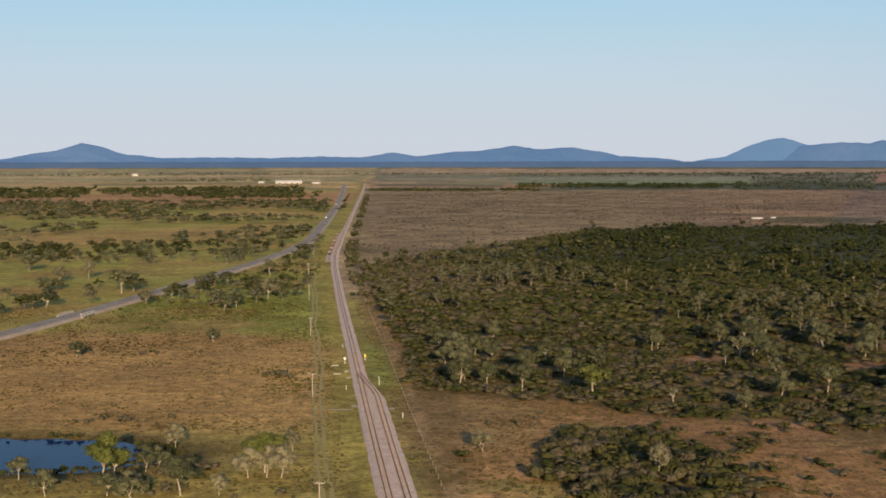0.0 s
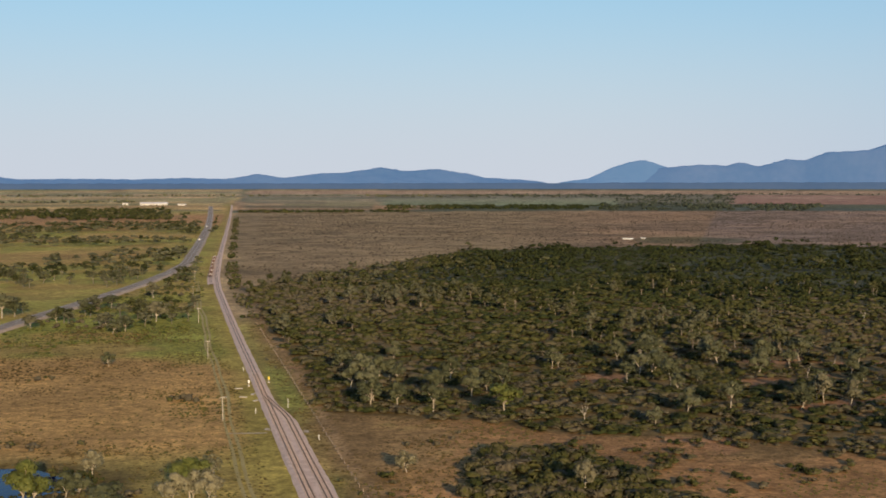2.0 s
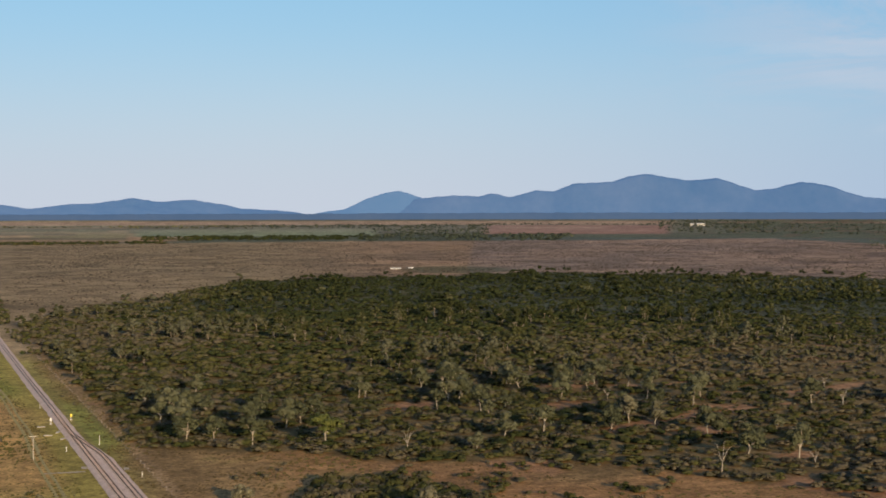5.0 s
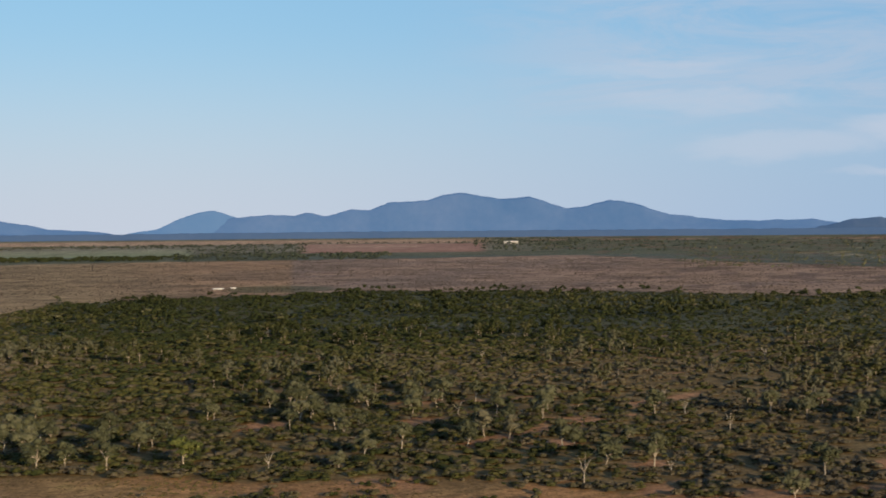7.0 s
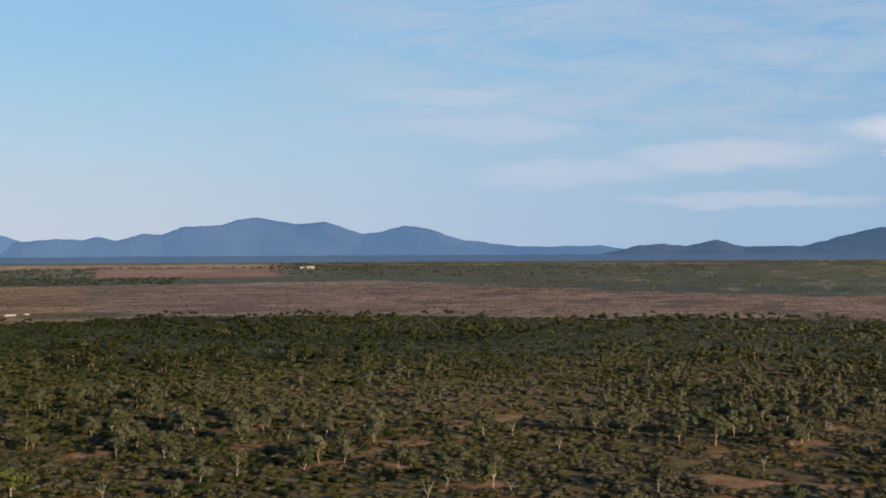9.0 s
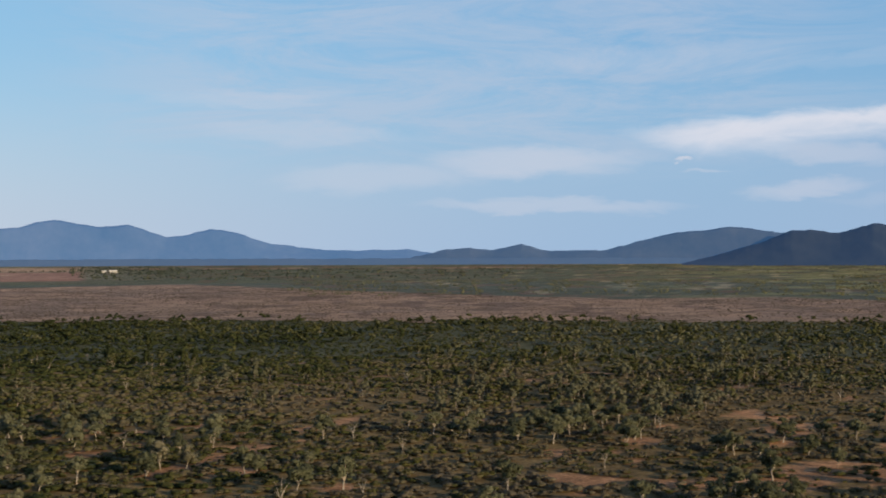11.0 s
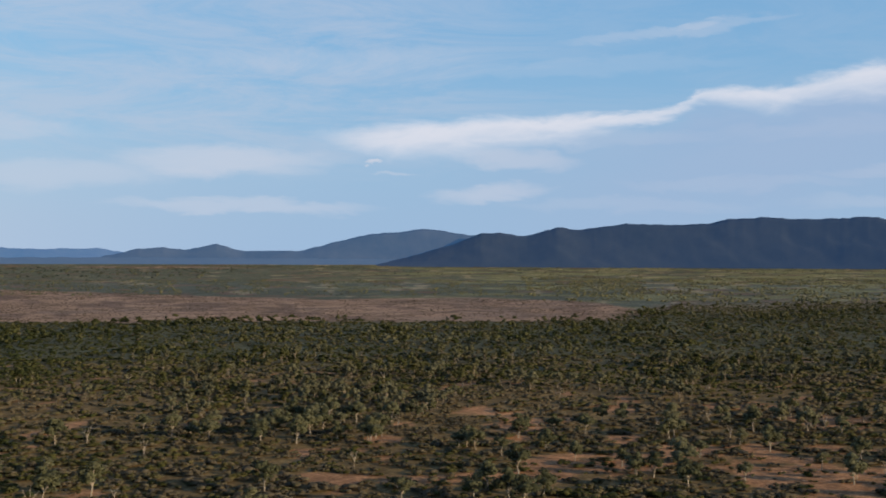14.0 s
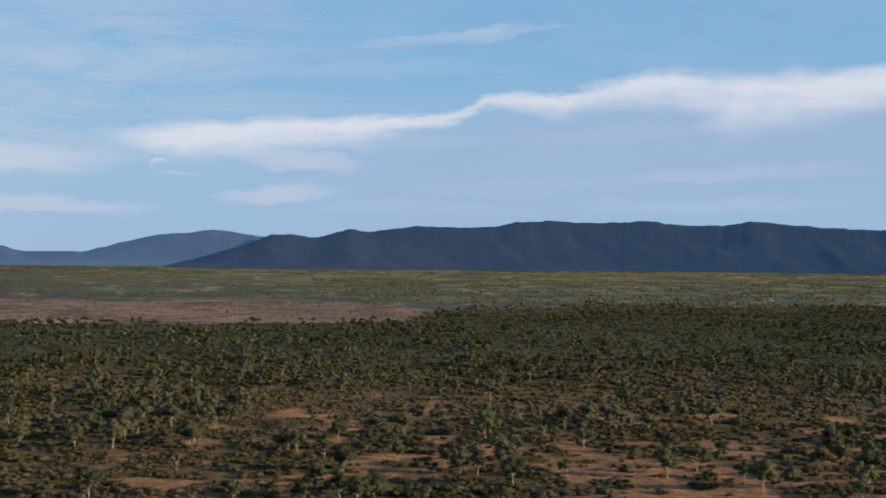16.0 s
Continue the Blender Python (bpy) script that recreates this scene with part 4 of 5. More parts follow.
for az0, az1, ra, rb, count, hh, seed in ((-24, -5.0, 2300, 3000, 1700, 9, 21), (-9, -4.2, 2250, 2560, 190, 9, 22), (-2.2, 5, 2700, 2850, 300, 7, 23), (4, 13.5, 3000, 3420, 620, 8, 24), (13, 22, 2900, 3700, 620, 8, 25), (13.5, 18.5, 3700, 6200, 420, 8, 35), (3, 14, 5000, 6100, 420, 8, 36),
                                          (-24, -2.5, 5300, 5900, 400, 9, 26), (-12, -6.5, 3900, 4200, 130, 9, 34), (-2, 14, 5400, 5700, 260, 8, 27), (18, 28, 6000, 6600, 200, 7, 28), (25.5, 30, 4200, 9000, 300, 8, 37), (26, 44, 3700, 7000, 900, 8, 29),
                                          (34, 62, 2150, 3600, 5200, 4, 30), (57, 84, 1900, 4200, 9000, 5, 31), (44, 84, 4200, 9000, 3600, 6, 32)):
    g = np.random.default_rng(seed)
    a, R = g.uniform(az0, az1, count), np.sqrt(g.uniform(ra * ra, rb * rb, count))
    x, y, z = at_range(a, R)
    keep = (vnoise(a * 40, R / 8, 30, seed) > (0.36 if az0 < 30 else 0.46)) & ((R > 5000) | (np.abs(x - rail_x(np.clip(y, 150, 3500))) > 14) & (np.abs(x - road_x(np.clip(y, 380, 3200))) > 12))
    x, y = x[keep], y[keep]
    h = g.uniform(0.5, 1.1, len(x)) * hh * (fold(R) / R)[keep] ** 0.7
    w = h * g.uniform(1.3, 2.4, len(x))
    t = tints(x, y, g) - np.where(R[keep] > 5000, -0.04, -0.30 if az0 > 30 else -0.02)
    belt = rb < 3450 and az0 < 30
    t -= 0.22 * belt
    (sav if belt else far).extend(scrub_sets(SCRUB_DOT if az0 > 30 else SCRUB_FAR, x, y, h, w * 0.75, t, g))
planted("scattered_bush", sav, PLANT_MATS, "scattered gum trees, bushes and shelter belts on the pasture", "trees")
planted("far_trees", far, [M_FAR_TREE, M_FAR_TREE, M_FAR_TREE], "shelter belts and open bush on the far plain, haze painted into their grey-green", "trees")

# low green growth between the highway and the line
x, y, g = scatter(-24, -2, 500, 950, 1 / 16, 42)
keep = (x < rail_x(y) - 9) & (x > road_x(y) + 9) & (vnoise(x, y, 30, 88) > 0.44) & (y > 512)
x, y = x[keep], y[keep]
h = g.uniform(0.35, 1.2, len(x))
planted("green_scrub", [(*v, 0, x[i::6], y[i::6], h[i::6], h[i::6] * 1.9, g.normal(0, 0.15, len(x[i::6]))) for i, v in enumerate(SCRUB_FAR)], [M_GREEN], "low lush green scrub between highway and railway", "scrub")

# dry grass tufts on the open ground near the line
x, y, g = scatter(-24, 40, 250, 600, 1 / 1.8, 41)
keep = (forest_weight(x, y) < 0.5) & (np.abs(x - rail_x(y) + 1) > 6.5) & (pond_distance(x, y) > 1.02) & (vnoise(x, y, 14, 93) > g.uniform(0.25, 0.75, len(x))) & (np.abs(x - road_x(np.clip(y, 380, 3200))) > 8)
x, y = x[keep], y[keep]
tv = bars([((0, 0, 0), (0.05, 0, 0.9), 0.5, 0.1)], 4)
h = g.uniform(0.12, 0.42, len(x)) * (0.7 + 0.8 * vnoise(x, y, 30, 94))
grass = [(*tv, 0, x, y, h, h * g.uniform(1.8, 4.0, len(x)), (vnoise(x, y, 45, 43) - 0.5) * 0.9)]
planted("grass", grass, [M_GRASS], "tufts of dry brown and green grass", "grass")


# brown tussocks and dead sticks over the open plain behind the woodland
x, y, g = scatter(-1, 63, 850, 3000, 1 / 52, 47)
az, R = polar(x, y)
keep = (forest_weight(x, y) < 0.3) & (x > rail_x(y) + 18) & (R < np.interp(az, BROWN_AZ, BROWN_R)) & (vnoise(x * 0.5, y, 34, 48, 4) > g.uniform(0.25, 0.75, len(x)))
x, y = x[keep], y[keep]
h = g.uniform(0.3, 1.1, len(x))
planted("tussock_grass", [(*tv, 0, x, y, h, h * g.uniform(1.5, 3.5, len(x)), g.normal(-0.05, 0.15, len(x)))], [M_TUSSOCK], "brown tussocks and dead sticks scattered over the plain", "grass")


def tree_thing(templates, i, name, label, category, leaf_mat, group=""):
    """One tree with a trunk and a crown, one unit high."""
    (bv, bf), lv = templates[i]
    root = tagged(new(name), label, category, group)
    t = new("trunk", mesh_of("trunk", bv, bf, [M_BARK]))
    c = new("crown", mesh_of("crown", *lv, [leaf_mat]))
    t.parent = c.parent = root
    return root


M_GUM = [material("gum_leaf_olive", [(0.046, 0.055, 0.026), (0.096, 0.104, 0.052), (0.142, 0.146, 0.088)], 0.3, 0.75, island=0.35, objrand=0.4, through_light=0.12),
         material("gum_leaf_bright", [(0.055, 0.072, 0.017), (0.105, 0.124, 0.028), (0.16, 0.168, 0.046)], 0.3, 0.7, island=0.35, through_light=0.15),
         material("gum_leaf_grey", [(0.10, 0.10, 0.060), (0.17, 0.16, 0.10), (0.24, 0.225, 0.145)], 0.3, 0.75, island=0.35, objrand=0.3, through_light=0.1)]
kinds = []
for i in range(8):
    kinds.append(tree_thing(GUM_NEAR, i, "gum_tree", "olive-green gum tree with pale trunk in the scrub", "tree", M_GUM[0], "gum trees of the woodland"))
x, y, h, g = near_gums
for n in range(len(x)):
    src, s = kinds[n % 8], h[n]
    m = Matrix.LocRotScale((x[n], y[n], -0.1), Euler((0, 0, g.uniform(0, 6.28))), (1, 1, 1))
    if n < 8:
        src.scale = (s * 1.2, s * 1.2, s)
        src.matrix_basis = m @ Matrix.Diagonal((s * 1.2, s * 1.2, s, 1))
    else:
        src_scale = src.scale.copy()
        src.scale = (s * 1.2, s * 1.2, s)
        copy_thing(src, m)
        src.scale = src_scale

# trees that stand alone by the pond, on the pasture and in the clearing
SINGLES = [
    (-70.3, 275.4, 10.6, 1.15, 0, 1), (-68.0, 276.6, 9.0, 1.0, 3, 1), (-87.4, 275.5, 5.4, 1.3, 1, 0), (-37.5, 281.5, 9.0, 1.35, 2, 1), (-40.4, 277.0, 7.0, 1.3, 3, 2), (-36.6, 277.2, 7.2, 1.2, 4, 2), (-33.6, 277.0, 7.2, 1.3, 5, 2), (-34.0, 303, 5.6, 1.0, 6, 2),
    (-60.5, 303.5, 6.6, 1.1, 7, 2), (-51.5, 262.5, 8.0, 1.5, 2, 0), (-63, 283, 6.4, 1.4, 5, 0), (-60.4, 285, 5.6, 1.3, 3, 0), (-78, 262, 6, 1.3, 3, 0), (-60, 258, 6.8, 1.5, 6, 0), (-66, 262, 5.2, 1.6, 1, 0), (-44, 262, 4.6, 1.2, 7, 2),
    (-121.4, 445.6, 6.4, 1.2, 1, 0), (-83.0, 486.9, 5.8, 1.3, 4, 0), (-97.8, 764.5, 10, 1.4, 0, 2), (-157.7, 662.3, 12.5, 1.5, 2, 0), (-153, 668, 10, 1.4, 5, 0), (-205.5, 723.6, 9.5, 1.4, 3, 2), (-194.2, 740.5, 10.5, 1.2, 7, 2), (-244.6, 797.2, 11, 1.4, 5, 0),
    (-176.7, 599.4, 9.5, 1.5, 6, 0), (-196, 665, 9, 1.4, 1, 0), (-92, 600, 7.5, 1.5, 4, 0), (-83, 640, 10.0, 1.4, 3, 2), (-128, 640, 7, 1.7, 5, 0), (-112, 700, 8, 1.6, 2, 0), (-120, 672, 7.5, 1.6, 0, 0), (-96, 590, 7.0, 1.6, 6, 0), (-134, 610, 7, 1.3, 1, 2),
    (9.0, 301.9, 5.6, 1.4, 4, 2), (41.4, 371, 10.0, 1.5, 2, 1), (44.6, 277.3, 7.8, 1.0, 7, 2), (138.5, 384, 9.5, 1.1, 0, 2), (145, 380, 8.0, 1.2, 3, 2)]
for x, y, s, w, i, mt in SINGLES:
    label = ("olive-green gum tree with pale trunk on open grass", "bright green leafy tree on open grass", "grey-leaved paperbark tree with white trunk")[mt]
    m = Matrix.LocRotScale((x, y, float(land(x, y)) - 0.3), Euler((0, 0, x * 1.7)), (1, 1, 1))
    src = tree_thing(GUM_NEAR, i, "gum_tree" if mt != 2 else "paperbark_tree", label, "tree", M_GUM[mt])
    src.matrix_basis = m @ Matrix.Diagonal((s * w, s * w, s, 1))
g = np.random.default_rng(63)
pale = [(-88.5, 262.0, 4.5), (318, 340, 6), (404, 256, 7), (222, 398, 7)]
for k in range(18):
    px, py, pz = at_range(g.uniform(14, 76), g.uniform(330, 680))
    pale.append((float(px), float(py), g.uniform(5, 8)))
for x, y, s in pale:
    bv, bf = dead_template(int(abs(x)))
    t = tagged(new("dead_tree", mesh_of("dead_tree", bv * s, bf, [M_BARK])), "bare bleached dead tree with forked limbs", "tree")
    t.location = (x, y, -0.2)

# ---------------------------------------------------------------- railway
ys = np.concatenate([np.arange(170, 700, 2.0), np.arange(700, 1200, 6.0), np.arange(1200, 3400, 30.0)])
xs = rail_x(ys)
loop = step(410 - ys, 0, 45)            # the passing loop lies 3.6 m east of the main line
tagged(ribbon("ballast_bed", xs, ys, land(xs, ys) + 0.45, 1.35 + 0.55 * vnoise(ys, 0 * ys, 7, 73), 1.4 + 0.55 * vnoise(ys, 0 * ys + 9, 5, 74) + 3.4 * loop, M_BALLAST, 0.55, 0.8), "pinkish grey gravel ballast bed of the railway", "ballast", kind="structure")
SLEEPER = bpy.data.meshes.new("sleeper")
bm = box(2.1, 0.24, 0.15, bevel=0.015)
bm.to_mesh(SLEEPER)
bm.free()
SLEEPER.materials.append(M_SLEEPER)


def track(name, ys, offset, label, sleepers):
    root = tagged(new(name), label, "railway track")
    xs = rail_x(ys) + offset
    zs = land(xs, ys) + 0.45
    dx, dy = np.gradient(xs), np.gradient(ys)
    n = np.hypot(dx, dy)
    nx, ny = dy / n, -dx / n
    for side in (-0.56, 0.56):
        prof = [(-0.10, 0.08), (-0.05, 0.24), (0.05, 0.24), (0.10, 0.08)]
        v = np.stack([np.stack([xs + nx * (side + a), ys + ny * (side + a), zs + b], 1) for a, b in prof], 1).reshape(-1, 3)
        i = (np.arange(len(xs) - 1)[:, None] * 4 + np.arange(3)[None]).ravel()
        r = new("rail", mesh_of("rail", v, np.stack([i, i + 1, i + 5, i + 4], 1), [M_RAIL]))
        r.parent = root
    for y in sleepers:
        x = float(np.interp(y, ys, xs))
        s = new("sleeper", SLEEPER)
        s.parent = root
        s.matrix_basis = pose(x, y, 0.325, 0, 0, math.degrees(math.atan2(0.13, 1)))
    return root


track("main_track", ys, 0 * ys, "narrow-gauge railway track with rusty rails on ballast", np.arange(252, 460, 0.72)[:290])
sy = np.arange(170, 414, 4.0)
track("loop_track", sy, 3.6 * step(410 - sy, -8, 42), "passing-loop railway track with rusty rails joining the main line", np.arange(252, 404, 0.72)[:210])

# ---------------------------------------------------------------- highway
ys = np.concatenate([np.arange(384, 1500, 8.0), np.arange(1500, 3290, 30.0)])
xs = road_x(ys)
zs = land(xs, ys) + 0.9
tagged(ribbon("road_shoulder", xs, ys, zs - 0.03, 4.3, 4.3, M_SHOULDER, 1.2, 1.6), "pale gravel shoulders and bank of the highway", "road", kind="structure")
road = tagged(ribbon("road", xs, ys, zs, 3.5, 3.5, M_ROAD, 0.02, 0.1), "worn grey two-lane asphalt highway", "road", kind="structure")
for off, wid in ((-3.1, 0.08), (3.1, 0.08), (0.0, 0.08)):
    line = ribbon("road_line", xs + off, ys, zs + 0.012, wid, wid, M_PAINT, 0.004, 0.01)
    tagged(line, "white painted line on the highway", "road marking", kind="structure")

# culvert bridge under the highway
cx, cy = float(road_x(566)), 566.0
bridge = tagged(new("culvert_bridge"), "concrete culvert bridge with dark openings under the highway", "bridge")
bridge.matrix_basis = pose(cx, cy, 0, 0, 0, -7)
for s in (-1, 1):
    head = part("headwall", box(0.5, 16, 1.15, (5.4 * s, 0, -0.1), 0.04), M_CONCRETE, bridge)
    kerb = part("kerb", box(0.4, 16, 0.35, (4.75 * s, 0, 0.86), 0.03), M_CONCRETE, bridge)
    for k in (-4, 0, 4):
        # thin dark slabs on the solid headwall stand in for shaded openings
        part("opening", box(0.06, 2.6, 0.85, (5.66 * s, k, -0.12)), M_DARK, head, "dark slab painted for the shade inside a culvert opening")
    for k in range(-2, 3):
        part("post", box(0.12, 0.12, 0.8, (4.75 * s, k * 3.6, 1.2), 0.01), M_WHITE, kerb)
    part("guard_rail", box(0.06, 15.5, 0.3, (4.66 * s, 0, 1.6), 0.01), M_CONCRETE, bridge)


# ---------------------------------------------------------------- line-side things
def power_pole(x, y, h):
    root = tagged(new("power_pole"), "weathered timber power pole with a single crossarm", "power pole", "poles along the railway")
    root.matrix_basis = pose(x, y, float(land(x, y)))
    part("pole", tube((0, 0, -0.4), (0, 0, h), 0.14, 0.10, 8), M_POLE, root)
    arm = part("crossarm", box(2.1, 0.11, 0.12, (0, 0.16, h - 0.42), 0.015), M_POLE, root)
    for k in (-1.0, -0.45, 0.45, 1.0):
        part("insulator", tube((k, 0.16, h - 0.26), (k, 0.16, h - 0.05), 0.06, 0.04, 6), M_WHITE, arm)
    for k in (-1, 1):
        part("brace", tube((0, 0.1, h - 1.0), (0.7 * k, 0.16, h - 0.4), 0.025, 0.025, 4), M_WIRE, root)
    return root


pole_at = [(-22.8, 246.0), (-36.2, 372.6), (-49.5, 503.9), (-63.0, 634.5), (-76.4, 767.9), (-86, 900), (-96, 1032)]
first_pole = power_pole(*pole_at[0], 6.7)
for p in pole_at[1:]:
    copy_thing(first_pole, pose(p[0], p[1], 0))
for k in (-1.0, 1.0):
    bm = bmesh.new()
    for (x0, y0), (x1, y1) in zip(pole_at, pole_at[1:]):
        prev = None
        for s in np.linspace(0, 1, 9):
            p = Vector((x0 + (x1 - x0) * s + k, y0 + (y1 - y0) * s + 0.16, 6.66 - 4 * 0.9 * s * (1 - s)))
            if prev is not None:
                tube(prev, p, 0.008, 0.008, 3, bm)
            prev = p
    tagged(part("power_line", bm, M_WIRE), "thin sagging overhead wire strung between timber poles", "power line")


def trackside_marker(x, y, mat, label, name):
    """Post with a bright target head beside the points."""
    root = tagged(new(name), label, "signal")
    root.matrix_basis = pose(x, y, 0.1)
    part("footing", box(0.7, 0.6, 0.25, (0, 0, 0), 0.03), M_CONCRETE, root)
    part("post", tube((0, 0, 0.2), (0, 0, 1.5), 0.07, 0.06, 8), M_WHITE, root)
    part("head", box(0.55, 0.22, 0.95, (0, 0, 1.05), 0.05), mat, root)
    return root


def sx(y, off):
    return float(rail_x(y)) + off


trackside_marker(sx(434, -3.6), 434, M_WHITE, "white-painted points indicator beside the railway", "points_indicator")
trackside_marker(sx(441, 3.2), 441, M_YELLOW, "yellow and white railway signal box on a post", "railway_signal")
for y, off in ((392, 5.2), (384, -4.6), (342, 8.6), (470, -3.4)):
    root = tagged(new("marker_post"), "short white-painted marker post beside the railway", "marker post", "marker posts")
    root.matrix_basis = pose(sx(y, off), y, 0)
    part("post", tube((0, 0, 0), (0, 0, 2.6 if off == 5.2 else 1.3), 0.09, 0.08, 6), M_WHITE, root)
    part("cap", box(0.24, 0.24, 0.12, (0, 0, 2.6 if off == 5.2 else 1.3), 0.02), M_CONCRETE, root)
for y, off, a in ((429, -7.0, 5), (412, -6.6, -8), (417, -3.4, 80), (405, -3.2, 70)):
    slab = tagged(part("concrete_slab", box(2.4, 0.9, 0.22, (0, 0, 0), 0.04), M_CONCRETE), "pale concrete slab lying on grass beside the railway", "concrete slab", "concrete slabs")
    slab.matrix_basis = pose(sx(y, off), y, 0.12, 0, 0, a)
# sandy crossing strips beside the points
for y, x0, x1, w in ((352, -13.5, -3.6, 1.0), (357, -4.0, -2.6, 3.0), (353, 5.8, 7.2, 3.0)):
    bm = bmesh.new()
    n = 14
    g = np.random.default_rng(int(y + x1 * 10))
    top = [bm.verts.new((sx(y, x0 + (x1 - x0) * i / n), y + w * (0.3 + 0.5 * g.random()), 0.33 if abs(x0) < 7 else 0.30)) for i in range(n + 1)]
    bot = [bm.verts.new((sx(y, x0 + (x1 - x0) * i / n), y - w * (0.3 + 0.5 * g.random()), 0.33 if abs(x0) < 7 else 0.30)) for i in range(n + 1)]
    for i in range(n):
        bm.faces.new((bot[i], bot[i + 1], top[i + 1], top[i]))
    tagged(part("sand_patch", bm, M_SAND), "strip of pale spilt sand beside the railway", "sand", kind="structure")

# wheel ruts of the service track west of the line
ry = np.arange(245, 900, 5.0)
for o in (-13.4, -11.6):
    wob = 0.5 * np.sin(ry / 31) + 0.3 * np.sin(ry / 13 + 1)
    rut = ribbon("wheel_rut", rail_x(ry) + o + wob, ry, 0 * ry + 0.14, 0.2, 0.2, M_RUT, 0.15, 0.3)
    tagged(rut, "worn wheel rut of a grassy service track", "track", kind="structure")

# fence east of the line
def fence(name, off, y0, y1, gap, label):
    root = tagged(new(name), label, "fence")
    post_me = bpy.data.meshes.new("post")
    bm = tube((0, 0, -0.2), (0, 0, 1.15), 0.05, 0.045, 5)
    bm.to_mesh(post_me)
    bm.free()
    post_me.materials.append(M_SLEEPER)
    yy = np.arange(y0, y1, gap)
    for y in yy:
        p = new("post", post_me)
        p.parent = root
        p.location = (sx(y, off), y, 0)
    for z in (0.35, 0.7, 1.1):
        bm = bmesh.new()
        for a, b in zip(yy, yy[1:]):
            tube((sx(a, off), a, z), (sx(b, off), b, z), 0.012, 0.012, 3, bm)
        part("wire", bm, M_WIRE, root)


fence("paddock_fence", 11.2, 240, 640, 6.0, "post-and-wire fence along the edge of the woodland")


# ---------------------------------------------------------------- vehicles and wagons
def flat_wagon(x, y, turn):
    root = tagged(new("rail_wagon"), "empty rust-red and white rail wagon standing on the siding", "rail wagon", "wagons on the line")
    root.matrix_basis = pose(x, y, float(land(x, y)) + 0.7, 0, 0, turn)
    part("underframe", box(2.3, 11.5, 0.35, (0, 0, 0.75), 0.03), M_RED, root)
    part("deck", box(2.5, 11.8, 0.12, (0, 0, 1.1), 0.02), M_DARK, root)
    for k in (-5.6, 5.6):
        part("end_board", box(2.5, 0.15, 0.7, (0, k, 1.22), 0.02), M_RED, root)
    for k in (-4.6, -3.0, 3.0, 4.6):
        axle = part("axle", tube((-0.6, k, 0.4), (0.6, k, 0.4), 0.07, 0.07, 6), M_RAIL, root)
        for e in (-0.55, 0.55):
            part("wheel", tube((e - 0.07, k, 0.4), (e + 0.07, k, 0.4), 0.42, 0.42, 12), M_RAIL, axle)
    return root


spur = np.arange(860, 1190, 6.0)
tagged(ribbon("siding_bed", rail_x(spur) - 3.9, spur, 0 * spur + 0.42, 1.5, 1.7, M_BALLAST, 0.5, 0.8), "gravel bed of a short siding", "ballast", kind="structure")
track("siding_track", spur, 0 * spur - 3.9, "siding track with rusty rails beside the main line", [])
wag = None
for k in range(16):
    y = 925 + k * 14.4
    x = float(rail_x(y)) - 3.9
    turn = math.degrees(math.atan2(float(rail_x(y - 6) - rail_x(y + 6)), 12))
    if wag is None:
        wag = flat_wagon(x, y, turn)
    else:
        copy_thing(wag, pose(x, y, 0.7, 0, 0, turn))
    if k % 3 == 0:
        load = tagged(part("load_bundle", box(2.1, 3.0, 0.6, (0, 0, 0), 0.08), M_WHITE), "white wrapped load resting on a rail wagon", "load", "loads on the wagons")
        load.matrix_basis = pose(x, y, 1.92, 0, 0, turn)


def car(x, y, turn, mat, label):
    root = tagged(new("car"), label, "car", "cars on the highway")
    root.matrix_basis = pose(x, y, float(land(x, y)) + 0.93, 0, 0, turn)
    bm = box(1.8, 4.5, 0.65, (0, 0, 0.35), 0.12)
    box(1.6, 2.4, 0.6, (0, -0.3, 0.95), 0.2, bm)
    part("body", bm, mat, root)
    part("windscreen", box(1.4, 0.06, 0.42, (0, 0.92, 1.0), 0.02), M_GLASS, root)
    for a in (-0.85, 0.85):
        for b in (-1.4, 1.4):
            wheel = part("wheel", tube((a - 0.1, b, 0.33), (a + 0.1, b, 0.33), 0.33, 0.33, 12), M_TYRE, root)
            part("rim", tube((a - 0.11, b, 0.33), (a + 0.11, b, 0.33), 0.19, 0.19, 10), M_ROOF, wheel, "pale metal wheel rim")


car(float(road_x(1905)) - 1.9, 1905, 4, M_WHITE, "white car driving on the highway")
car(float(road_x(1480)) - 1.9, 1480, 4, M_WHITE, "white car driving on the highway beside trees")


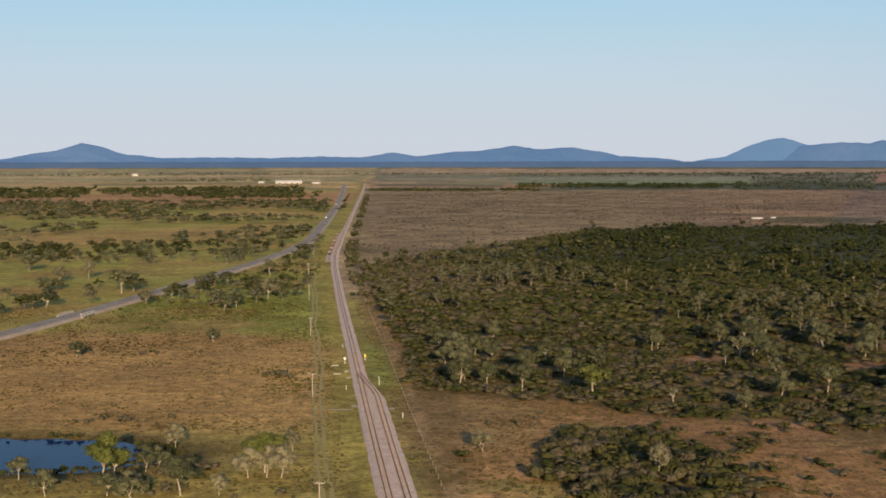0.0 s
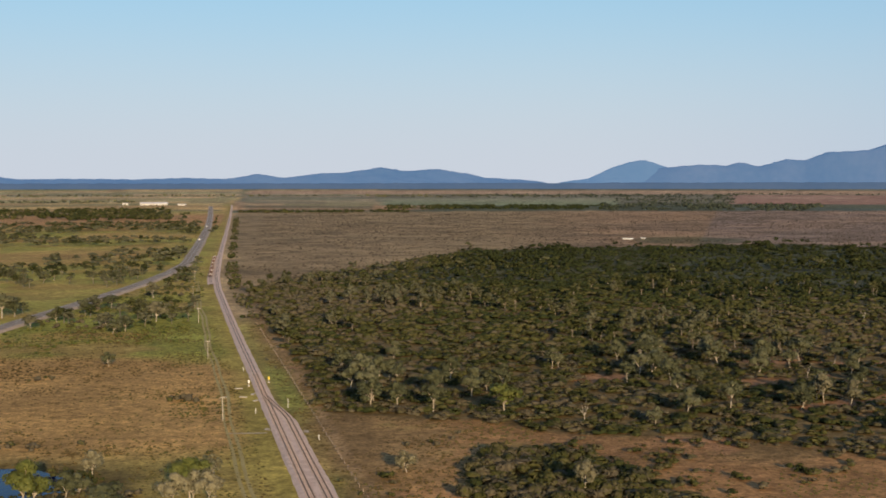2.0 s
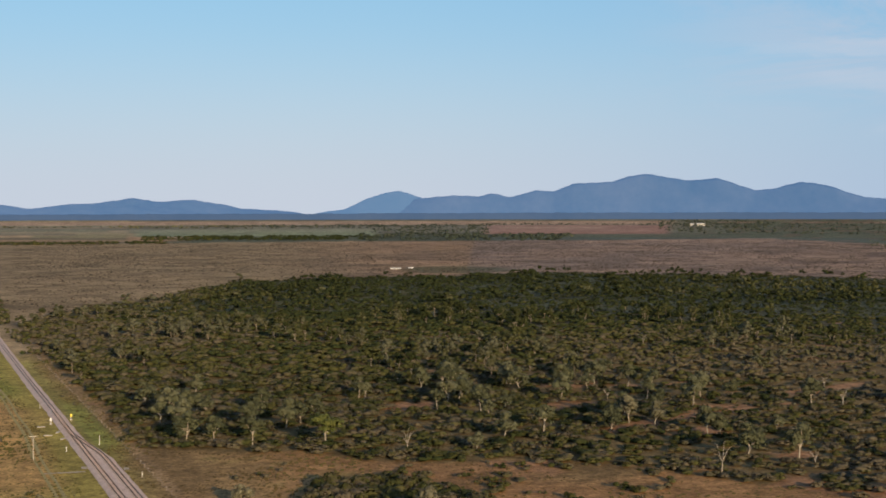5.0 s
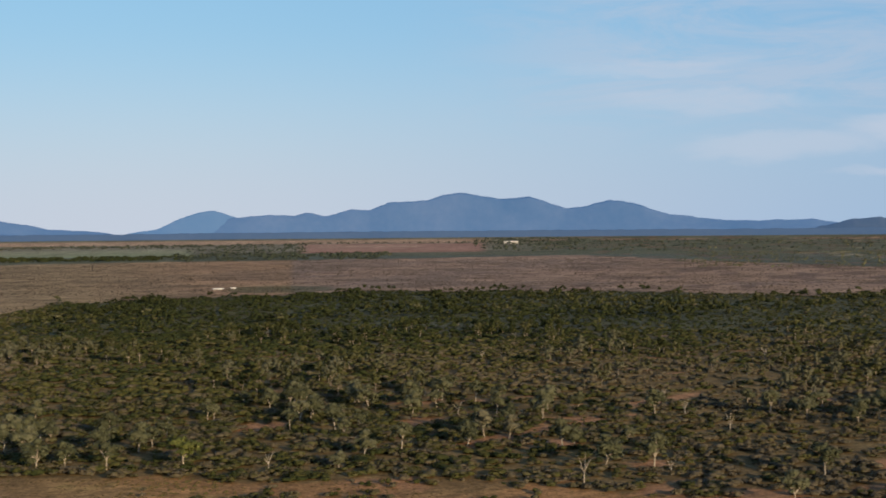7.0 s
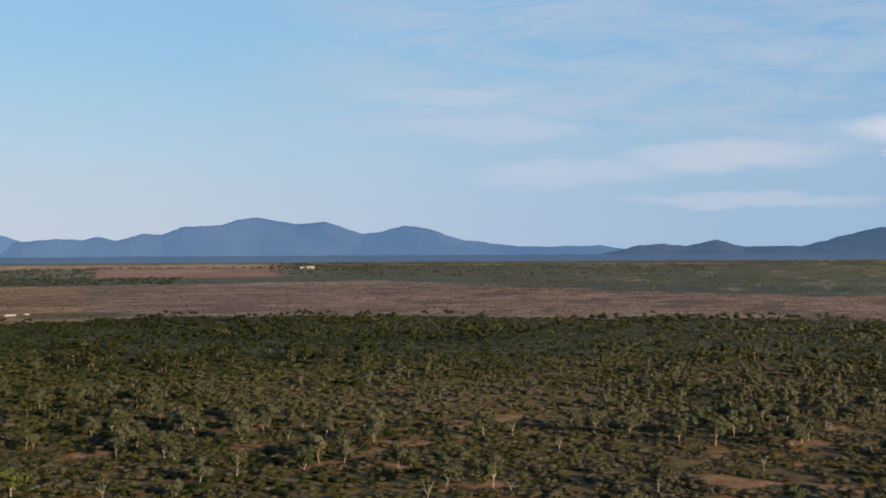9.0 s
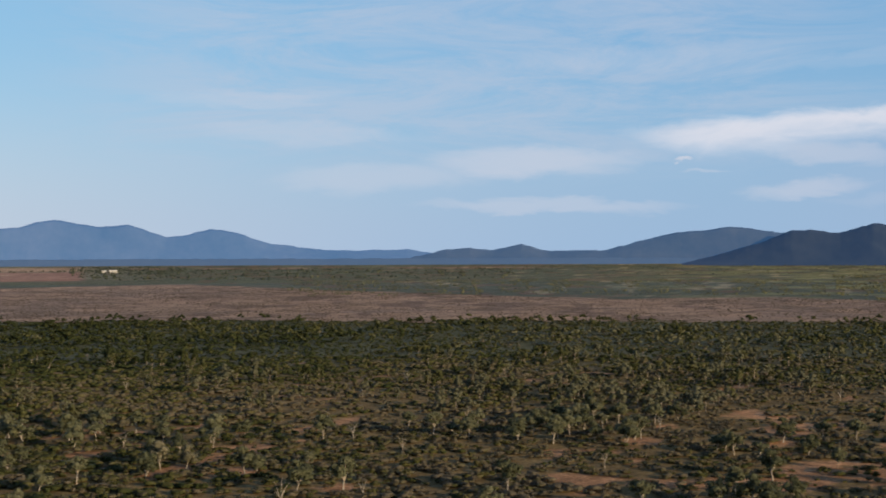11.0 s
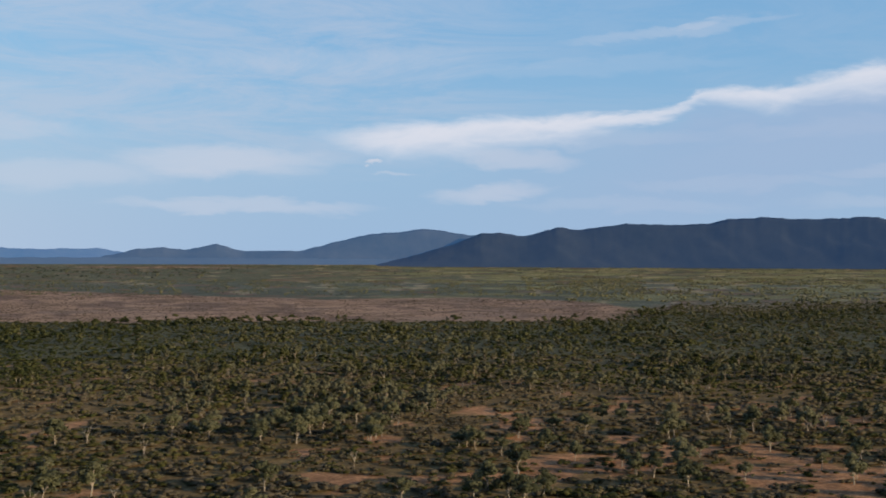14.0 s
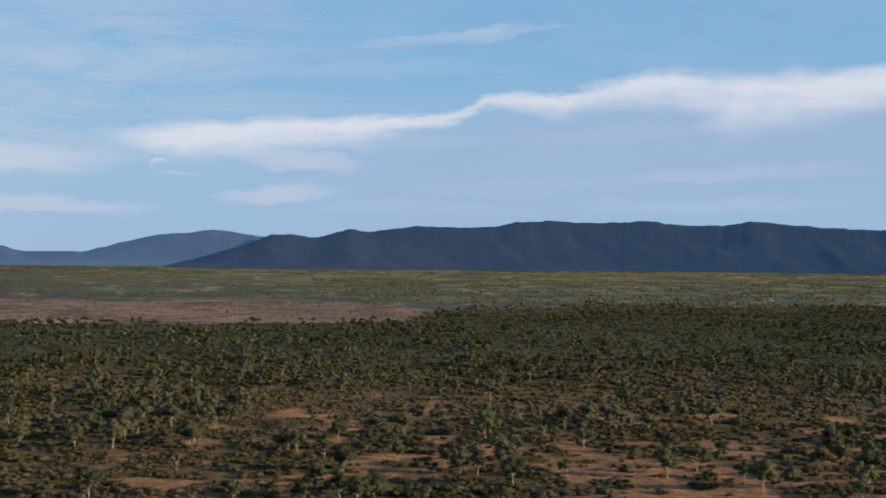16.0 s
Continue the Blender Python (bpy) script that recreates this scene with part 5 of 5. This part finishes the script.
# ---------------------------------------------------------------- sheds and houses, far off
def shed(name, az, R, length, depth, h, turn, label, roof=M_ROOF, bays=5):
    x, y, z = at_range(az, R)
    root = tagged(new(name), label, "building")
    root.matrix_basis = pose(float(x), float(y), float(z) - 0.2, 0, 0, turn)
    wall = part("wall", box(length, depth, h, (0, 0, 0), 0.05), M_WALL, root)
    bm = bmesh.new()
    rise, o = depth * 0.16, 0.6
    pts = [(-length / 2 - o, -depth / 2 - o, h), (-length / 2 - o, 0, h + rise), (-length / 2 - o, depth / 2 + o, h)]
    va = [bm.verts.new(p) for p in pts] + [bm.verts.new((p[0], p[1], p[2] + 0.25)) for p in pts]
    vb = [bm.verts.new((length / 2 + o, p[1], p[2])) for p in pts] + [bm.verts.new((length / 2 + o, p[1], p[2] + 0.25)) for p in pts]
    for q in ((0, 1, 4, 3), (1, 2, 5, 4)):
        bm.faces.new([va[i] for i in q])
        bm.faces.new([vb[i] for i in reversed(q)])
    for i, j in ((0, 1), (1, 2), (4, 3), (5, 4), (3, 0), (2, 5)):
        bm.faces.new((va[i], vb[i], vb[j], va[j]))
    part("roof", bm, roof, root, "pale metal roof")
    for k in range(bays):
        u = (k + 0.5) / bays * length - length / 2
        part("door" if k % 2 else "window", box(length / bays * 0.5, 0.12, h * (0.75 if k % 2 else 0.4), (u, -depth / 2 - 0.03, 0.0 if k % 2 else h * 0.35), 0.01), M_GLASS if k % 2 == 0 else M_DARK, wall)
    return root


shed("packing_shed", -5.75, 3620, 66, 26, 3.6, 5, "long white industrial shed with a pale metal roof", bays=9)
shed("packing_shed", -6.9, 3680, 14, 10, 3.5, 2, "small white shed beside the industrial yard", bays=3)
shed("packing_shed", -4.6, 3560, 20, 9, 3, 8, "low pale shed beside the industrial yard", bays=4)
shed("farm_shed", -12.2, 5290, 16, 10, 6, 0, "small white farm shed standing in crops", bays=3)
shed("farm_house", 27.25, 5835, 24, 12, 6, -25, "white farm house with metal roof beside trees", bays=5)
shed("farm_house", 26.9, 5900, 12, 9, 5, -25, "small white outbuilding beside the farm house", bays=3)
x0 = math.degrees(math.atan2(341 + 45, 1470 - 15))
shed("farm_shed", x0, float(math.hypot(386, 1455)), 11, 4, 1.3, -15, "low white shed on the brown plain", bays=4)
shed("farm_shed", x0 + 0.62, float(math.hypot(386, 1455)) + 20, 5, 3, 1.2, -10, "low white shed on the brown plain beside another", bays=3)
